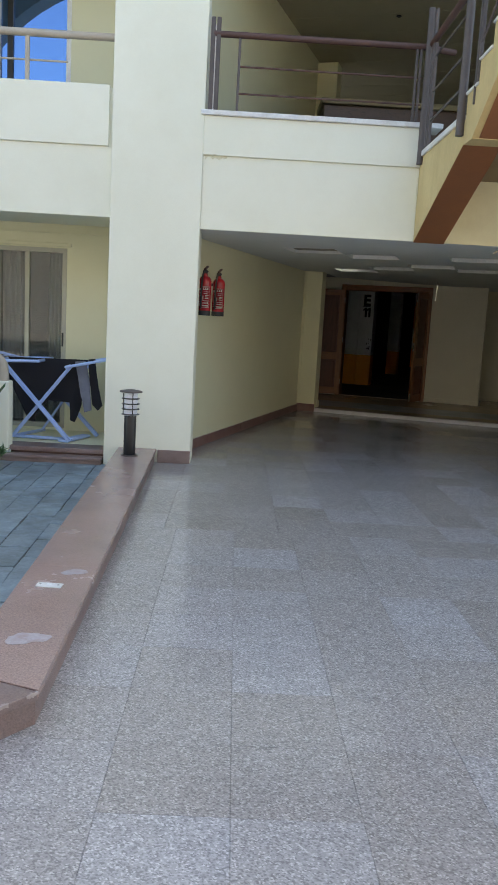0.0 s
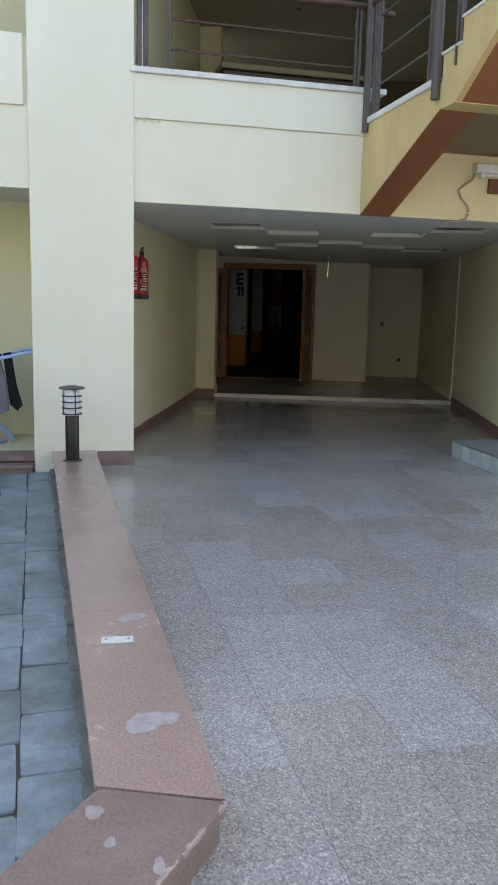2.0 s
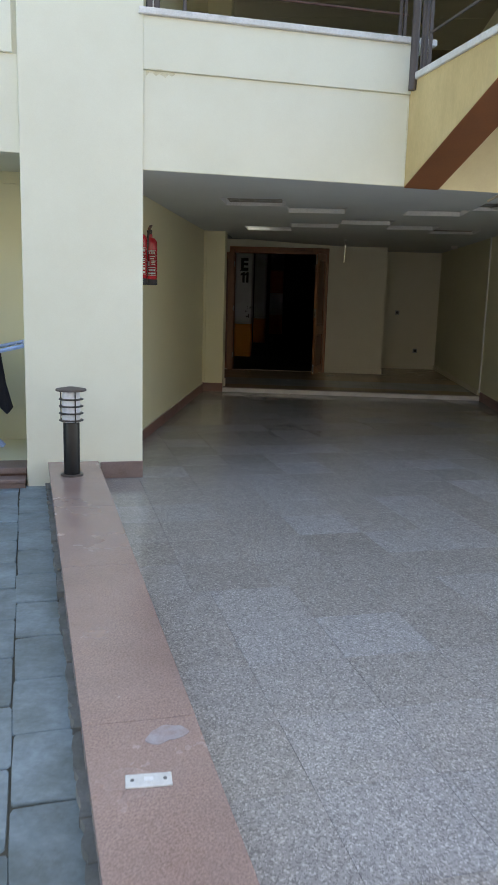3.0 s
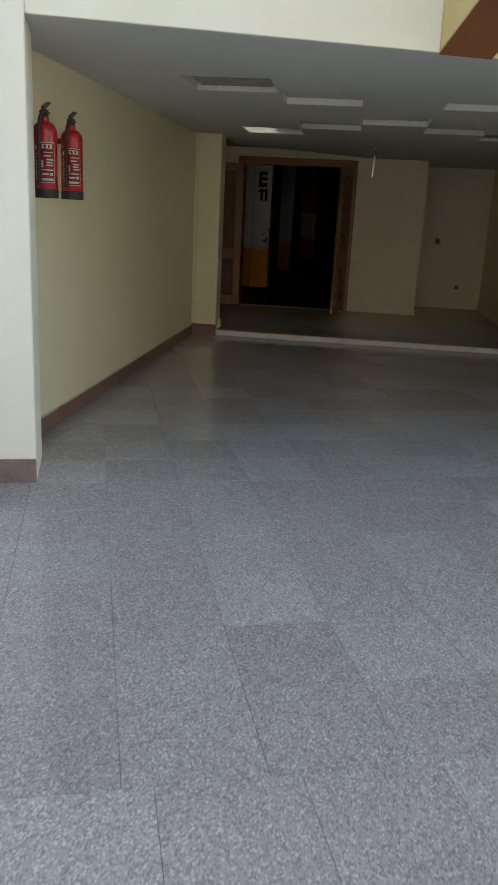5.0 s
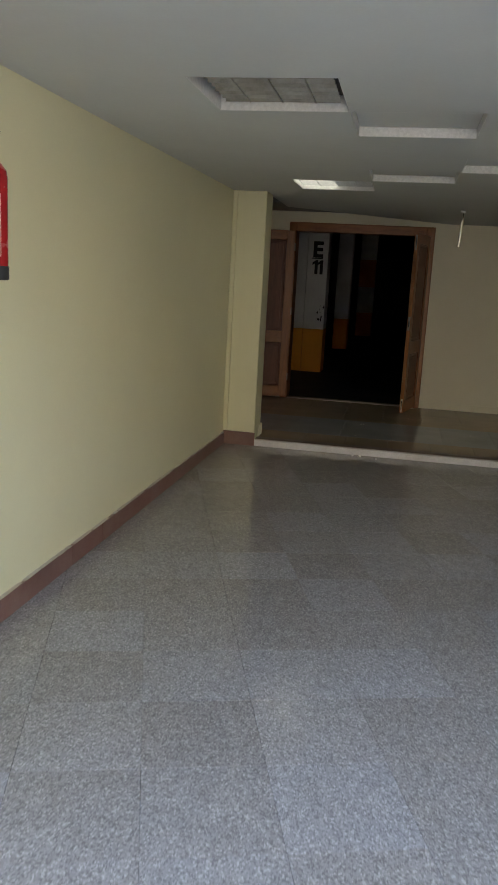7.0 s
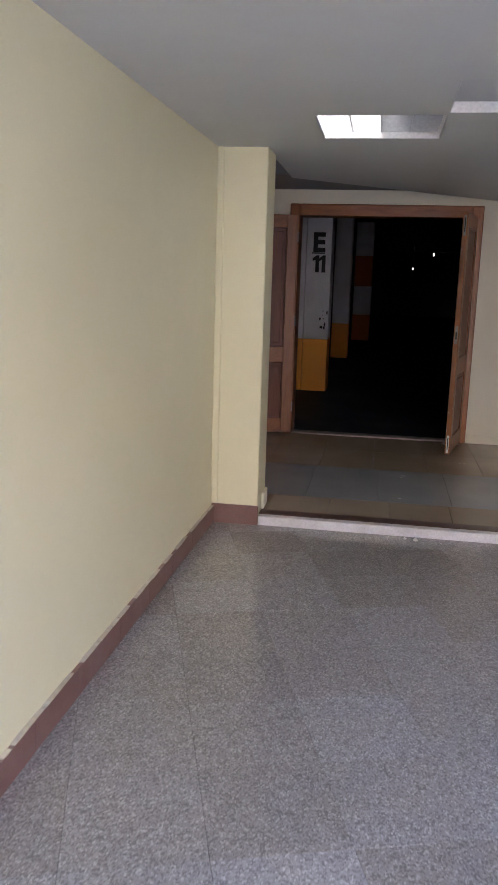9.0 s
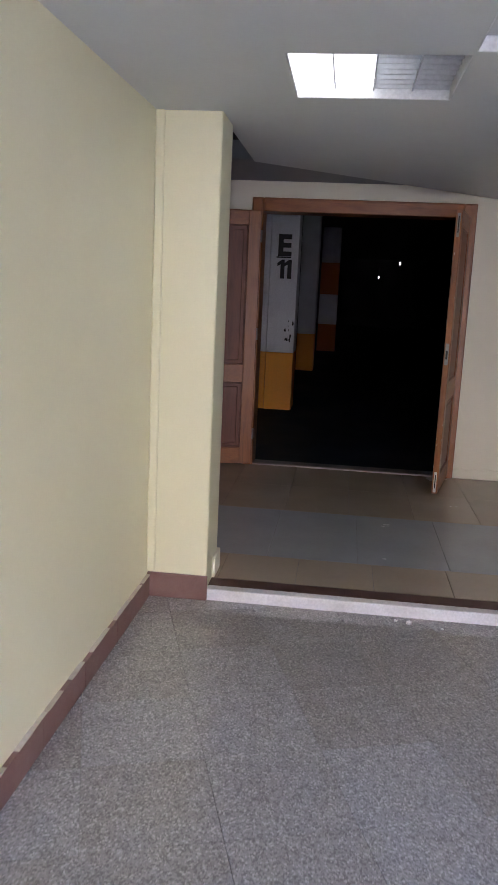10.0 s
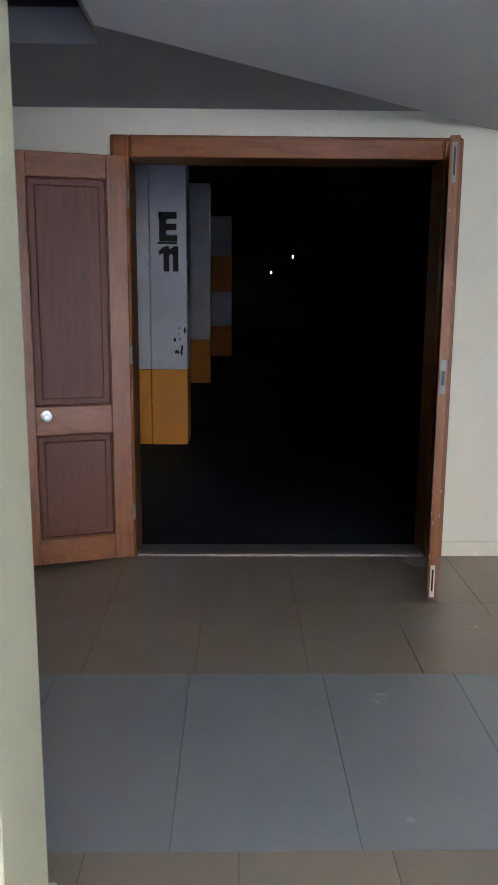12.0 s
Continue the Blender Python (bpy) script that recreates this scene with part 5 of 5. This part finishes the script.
def leaf(width, m, lock_edge, knob, label):
    """A framed leaf with two sunken panels: x from the hinge, y its thickness, z up."""
    T, H = 0.042, 1.985
    lf = new("leaf")
    lf.matrix_basis = m
    lf.parent = dr
    lf["label"] = label
    st_, mid0, mid1 = 0.095, 0.66, 0.80
    for nm, x0, x1, z0, z1 in (("stile", 0, st_, 0, H), ("stile", width - st_, width, 0, H), ("rail", st_, width - st_, 0, 0.13), ("rail", st_, width - st_, mid0, mid1), ("rail", st_, width - st_, H - 0.11, H)):
        bm = B()
        box(bm, x0, -T / 2, z0, x1, T / 2, z1, 0.003)
        part(nm, bm, M_WOODH if nm == "rail" else M_WOOD, lf)
    for z0, z1 in ((0.13, mid0), (mid1, H - 0.11)):
        bm = B()
        box(bm, st_ - 0.005, -0.010, z0 - 0.005, width - st_ + 0.005, 0.010, z1 + 0.005)
        box(bm, st_ + 0.035, -0.017, z0 + 0.035, width - st_ - 0.035, 0.017, z1 - 0.035, 0.006)
        for a, b, c, d in ((st_, z0, st_ + 0.012, z1), (width - st_ - 0.012, z0, width - st_, z1), (st_, z0, width - st_, z0 + 0.012), (st_, z1 - 0.012, width - st_, z1)):
            box(bm, a, -0.019, b, c, 0.019, d, 0.004)
        part("panel", bm, M_PANEL, lf, "darker sunken panel")
    if lock_edge:
        bm = B()
        box(bm, width - 0.001, -0.012, 0.93, width + 0.002, 0.012, 1.08, 0.001)
        part("lock_plate", bm, M_DULLSTEEL, lf, "dull steel lock plate")
        bm = B()
        box(bm, width + 0.0015, -0.007, 0.97, width + 0.004, 0.007, 1.03)
        part("latch", bm, M_BLACK, lf)
        for z0, z1 in ((1.80, 1.96), (0.01, 0.16)):
            bm = B()
            box(bm, width - 0.001, -0.010, z0, width + 0.002, 0.010, z1, 0.001)
            bolt = part("bolt", bm, M_DULLSTEEL if z0 > 1 else M_STEEL, lf, "steel flush bolt with scraped edge")
            bm = B()
            box(bm, width + 0.0015, -0.004, z0 + 0.03, width + 0.0035, 0.004, z1 - 0.02)
            part("slot", bm, M_BLACK, bolt)
        rnd = random.Random(31)
        for i in range(9):                           # paint knocked off the lock edge
            z, y0 = rnd.uniform(0.17, 1.75), rnd.choice((-0.02, -0.012, 0.008, 0.016))
            h = rnd.uniform(0.008, 0.03)
            bm = B()
            slab(bm, [(y0, z), (y0 + 0.004, z + h * 0.3), (y0 + 0.003, z + h), (y0 - 0.001, z + h * 0.6)], width - 0.002, width + 0.0012, "x")
            part("chip", bm, M_CHIP, lf, "pale chipped spot")
    if knob:
        bm = B()
        mm = pose(0.415, 0, 0.755, -90)
        lathe(bm, [(0.027, T / 2), (0.030, T / 2 + 0.004), (0.026, T / 2 + 0.010), (0.012, T / 2 + 0.012), (0.010, T / 2 + 0.022)], 24, mm)
        part("cylinder_rose", bm, M_STEEL, lf, "round steel lock rose", True)
    for z in (0.2, 1.0, 1.75):
        bm = B()
        rod(bm, (-0.006, T / 2, z), (-0.006, T / 2, z + 0.09), 0.007, 8)
        part("hinge", bm, M_STEEL, lf)


leaf(0.56, pose(-2.645, BACK - 0.055, HALL + 0.02, 0, 0, 197), False, True, "leaf folded back against the wall")
leaf(0.645, pose(-1.085, BACK - 0.032, HALL + 0.02, 0, 0, 257.0), True, False, "leaf standing out into the hall, seen on its lock edge")


# ---- garage columns ----
def text_mesh(name, body, size, m, material, parent):
    cu = bpy.data.curves.new(name, "FONT")
    cu.body, cu.size, cu.extrude, cu.align_x, cu.offset = body, size, 0.001, "CENTER", 0.013
    cu.space_character = 0.8
    tmp = new("lettering", cu)
    me = bpy.data.meshes.new_from_object(tmp.evaluated_get(bpy.context.evaluated_depsgraph_get()))
    bpy.data.objects.remove(tmp)
    me.materials.append(material)
    ob = new(name, me)
    ob.matrix_basis = m
    ob.parent = parent
    return ob


def column(x0, x1, y, bands, label, depth=0.5):
    c = thing("garage_column", label, "column")
    for z0, z1, mat in bands:
        bm = B()
        box(bm, x0, y, z0, x1, y + depth, z1, 0.004)
        part("band", bm, mat, c)
    return c


W, Y_, O_ = M_COLWHITE, M_COLYELLOW, M_COLORANGE
c1 = column(-2.868, -2.545, 18.45, ((0.04, 0.735, Y_), (0.735, 3.0, W)), "white column with yellow foot, lettered E 11")
text_mesh("lettering", "E", 0.33, pose(-2.713, 18.448, 1.872, 90), M_INK, c1)
for x in (-2.745, -2.662):                           # two bold ones with short flags
    bm = B()
    slab(bm, [(x - 0.004, 1.603), (x + 0.044, 1.603), (x + 0.044, 1.820), (x + 0.010, 1.820), (x - 0.042, 1.780), (x - 0.042, 1.743), (x - 0.004, 1.764)], 18.4465, 18.450, "y")
    part("numeral", bm, M_INK, c1)
bm = B()
box(bm, -2.80, 18.446, 1.840, -2.63, 18.450, 1.856)
part("underline", bm, M_INK, c1)
rnd = random.Random(9)
for i in range(9):
    bm = B()
    x, z, s = rnd.uniform(-2.66, -2.56), rnd.uniform(0.86, 1.25), rnd.uniform(0.006, 0.02)
    prism_pts = [(s * rnd.uniform(0.4, 1.0) * math.cos(a), s * rnd.uniform(0.8, 2.2) * math.sin(a)) for a in [k * math.tau / 8 for k in range(8)]]
    slab(bm, [(x + px, z + pz) for px, pz in prism_pts], 18.448, 18.450, "y")
    part("chip", bm, M_INK, c1, "dark chipped paint")
column(-3.5, -2.876, 18.47, ((0.04, 0.735, Y_), (0.735, 3.0, W)), "white pilaster with yellow foot beside the lettered column")
column(-2.81, -2.495, 23.45, ((0.04, 0.71, Y_), (0.71, 3.0, W)), "white column with yellow foot deep in the garage")
column(-2.62, -2.18, 28.6, ((0.04, 0.70, O_), (0.70, 1.42, W), (1.42, 2.17, O_), (2.17, 3.0, W)), "orange and white banded column deep in the garage")
for x, y, z, rb in ((-0.06, 40.0, 2.66, 0.032), (-0.80, 40.5, 2.12, 0.026)):
    fl = thing("garage_lamp", "tiny lit lamp far back in the dark garage", "lamp", pose(x, y, z), "garage lamps")
    bm = B()
    bmesh.ops.create_uvsphere(bm, u_segments=12, v_segments=8, radius=rb)
    bmesh.ops.scale(bm, vec=(0.7, 0.7, 2.0), verts=bm.verts)
    part("bulb", bm, M_FARLAMP, fl)
    bm = B()
    rod(bm, (0, 0, 0.06), (0, 0, 3.0 - z), 0.01, 6)
    part("stem", bm, M_BLACK, fl)

# ================= pieces of the floors and pavements =================
def tile_mesh(name, sx, sy, h, ch, material):
    """A shallow tile with a small chamfer, its top at z = 0."""
    bm = B()
    lo = [bm.verts.new((x * sx / 2, y * sy / 2, -h)) for x, y in ((-1, -1), (1, -1), (1, 1), (-1, 1))]
    md = [bm.verts.new((x * sx / 2, y * sy / 2, -ch)) for x, y in ((-1, -1), (1, -1), (1, 1), (-1, 1))]
    hi = [bm.verts.new((x * (sx / 2 - ch), y * (sy / 2 - ch), 0)) for x, y in ((-1, -1), (1, -1), (1, 1), (-1, 1))]
    bm.faces.new(hi)
    for a, b in ((lo, md), (md, hi)):
        for i in range(4):
            bm.faces.new((a[i], a[(i + 1) % 4], b[(i + 1) % 4], b[i]))
    bmesh.ops.recalc_face_normals(bm, faces=bm.faces)
    me = bpy.data.meshes.new(name)
    bm.to_mesh(me)
    bm.free()
    me.materials.append(material)
    return me


def lay(name, me, m, parent):
    ob = new(name, me)
    ob.parent = parent
    ob.matrix_basis = m
    return ob


rnd = random.Random(11)
floor_ob = bpy.data.objects["floor"]
TS = 0.3855
tile = tile_mesh("tile", TS - 0.0011, TS - 0.0011, 0.012, 0.0008, M_TERRAZZO)
far_tiles = []
near_count = 0
spots = []
for field, u0, v_lo, v_hi in (("in", 0.355, -2.35, 6.4), ("out", 0.052, -9.4, -2.35)):
    for i in range(-14, 18):
        for j in range(40):
            u = u0 + (i + 0.5) * TS
            v = (v_lo + (j + 0.5) * TS) if field == "in" else (v_hi - (j + 0.5) * TS)
            if not v_lo <= v <= v_hi:
                continue
            p = FM @ Vector((u, v, 0))
            if v > 0.0 and not (LEFT - 0.2 < p.x < RIGHT + 0.2 and p.y < PIER_Y + 0.27):
                continue
            if v <= 0.0 and (u < -0.38 and v > -5.02 + (u + 0.378) * 1.25):
                continue
            if u > 6 or (v < -9.2):
                continue
            spots.append((u, v, p))
spots.sort(key=lambda s: abs(s[2].x + 1.1) + max(0, abs(s[2].y - 7.5) - 5.0) * 1.2)
for k, (u, v, p) in enumerate(spots):
    mm = pose(u, v, rnd.uniform(-0.0006, 0.0004), rnd.uniform(-0.05, 0.05), rnd.uniform(-0.05, 0.05), rnd.choice((0, 90, 180, 270)))
    if k < 300:
        lay("tile", tile, mm, floor_ob)
    else:
        far_tiles.append(mm)
verts, faces = [], []
for mm in far_tiles:
    b0 = len(verts)
    verts += [tuple(mm @ v.co) for v in tile.vertices]
    faces += [tuple(b0 + i for i in q.vertices) for q in tile.polygons]
me = bpy.data.meshes.new("tiles")
me.from_pydata(verts, [], faces)
me.materials.append(M_TERRAZZO)
rest = new("tiles", me)
rest.parent = floor_ob
tagged(rest, kind="stuff")
floor_ob.matrix_basis = FM.copy()
floor_ob.data.transform(FM.inverted())

# hall tiles: a beige row, two grey rows, then beige to the door
hall_ob = bpy.data.objects["floor_hall"]


def row(y0, y1, x_joint, step, material, x_lo, x_hi):
    me = tile_mesh("tile", step - 0.002, y1 - y0 - 0.0012, 0.01, 0.0007, material)
    k = math.floor((x_lo - x_joint) / step)
    x = x_joint + k * step
    while x < x_hi:
        cx = x + step / 2
        if x_lo - step / 2 < cx < x_hi + step / 2:
            lay("tile", me, pose(cx, (y0 + y1) / 2, HALL + rnd.uniform(-0.0004, 0.0004)), hall_ob)
        x += step


row(12.66, 13.04, -2.106, 0.385, M_HALLBEIGE, -2.85, RIGHT)
row(13.04, 13.975, -2.28, 0.485, M_HALLGREY, -6.4, RIGHT)
row(13.975, 14.64, -2.26, 0.42, M_HALLBEIGE, -6.4, RIGHT)
row(14.64, 15.30, -2.26, 0.42, M_HALLBEIGE, -6.4, RIGHT)
row(15.30, 15.95, 0.0, 0.66, M_HALLBEIGE, 0.2, RIGHT)
row(15.95, 16.6, 0.0, 0.66, M_HALLBEIGE, 0.2, RIGHT)

# slate pavers between the kerb and the patio
pav = tagged(new("pavement"), "blue-grey slate pavers with mossy open joints", "pavement", kind="structure")
pav.matrix_basis = FM
bm = B()
prism(bm, [(-0.6, -0.01), (-0.56, -4.85), (-2.95, -7.85), (-6.2, -7.85), (-6.2, -0.01)], -0.0885, -0.055)
part("bed", bm, M_SOIL, pav, "dark mossy joint bed")
PW, PL = 0.195, 0.3765


def paver_mesh(seed):
    """A hand-cut paver with uneven corners, its top at z = 0."""
    r = random.Random(seed)
    hx, hy = PW / 2 - 0.0003, PL / 2 - 0.0032
    base = []
    for x, y in ((-1, -1), (1, -1), (1, 1), (-1, 1)):
        base.append((x * hx + r.uniform(-0.004, 0.0015) * x, y * hy + r.uniform(-0.005, 0.002) * y))
    ring = []
    for i in range(4):
        (x0, y0), (x1, y1) = base[i], base[(i + 1) % 4]
        for f in (0.04, 0.5, 0.96):
            k = r.uniform(-0.003, 0.002)
            ring.append((x0 + (x1 - x0) * f * 1.0 + k * (1 if abs(x1 - x0) < 0.05 else 0), y0 + (y1 - y0) * f + k * (1 if abs(y1 - y0) < 0.05 else 0)))
    bm = B()
    lo = [bm.verts.new((x, y, -0.025)) for x, y in ring]
    md = [bm.verts.new((x, y, -0.004)) for x, y in ring]
    hi = [bm.verts.new((x * 0.982, y * 0.985, r.uniform(-0.001, 0.001))) for x, y in ring]
    c = bm.verts.new((0, 0, 0.0005))
    n = len(ring)
    for i in range(n):
        j = (i + 1) % n
        bm.faces.new((lo[i], lo[j], md[j], md[i]))
        bm.faces.new((md[i], md[j], hi[j], hi[i]))
        bm.faces.new((hi[i], hi[j], c))
    me = bpy.data.meshes.new("paver")
    bm.to_mesh(me)
    bm.free()
    me.materials.append(M_PAVER)
    return me


kinds = [paver_mesh(s) for s in range(8)]
spots = []
for i in range(22):                                  # courses along the kerb, each breaking joint with the next
    for j in range(-10, 14):
        v = -4.104 + (j + 0.5) * PL + (0.0 if i % 2 == 0 else 0.19)
        u = -0.694 - 0.0280 * v - (i + 0.5) * PW
        if v < -7.9 or v > 0.05 or u < -4.9 or v < -4.78 + (u + 0.535) * 1.25:
            continue
        spots.append((u, v))
spots.sort(key=lambda s: math.hypot(s[0] + 1.2, (s[1] + 2.5) * 0.5))
verts, faces = [], []
for k, (u, v) in enumerate(spots):
    me = rnd.choice(kinds)
    mm = pose(u + rnd.uniform(-0.004, 0.004), v + rnd.uniform(-0.004, 0.004), -0.048 + rnd.uniform(-0.0025, 0.0025), rnd.uniform(-0.35, 0.35), rnd.uniform(-0.45, 0.45), 1.6 + rnd.uniform(-0.6, 0.6) + rnd.choice((0, 180)))
    if k < 300:
        lay("paver", me, mm, pav)
    else:
        b0 = len(verts)
        verts += [tuple(mm @ p.co) for p in me.vertices]
        faces += [tuple(b0 + i for i in q.vertices) for q in me.polygons]
me = bpy.data.meshes.new("pavers")
me.from_pydata(verts, [], faces)
me.materials.append(M_PAVER)
rest = new("pavers", me)
rest.parent = pav
tagged(rest, kind="stuff")
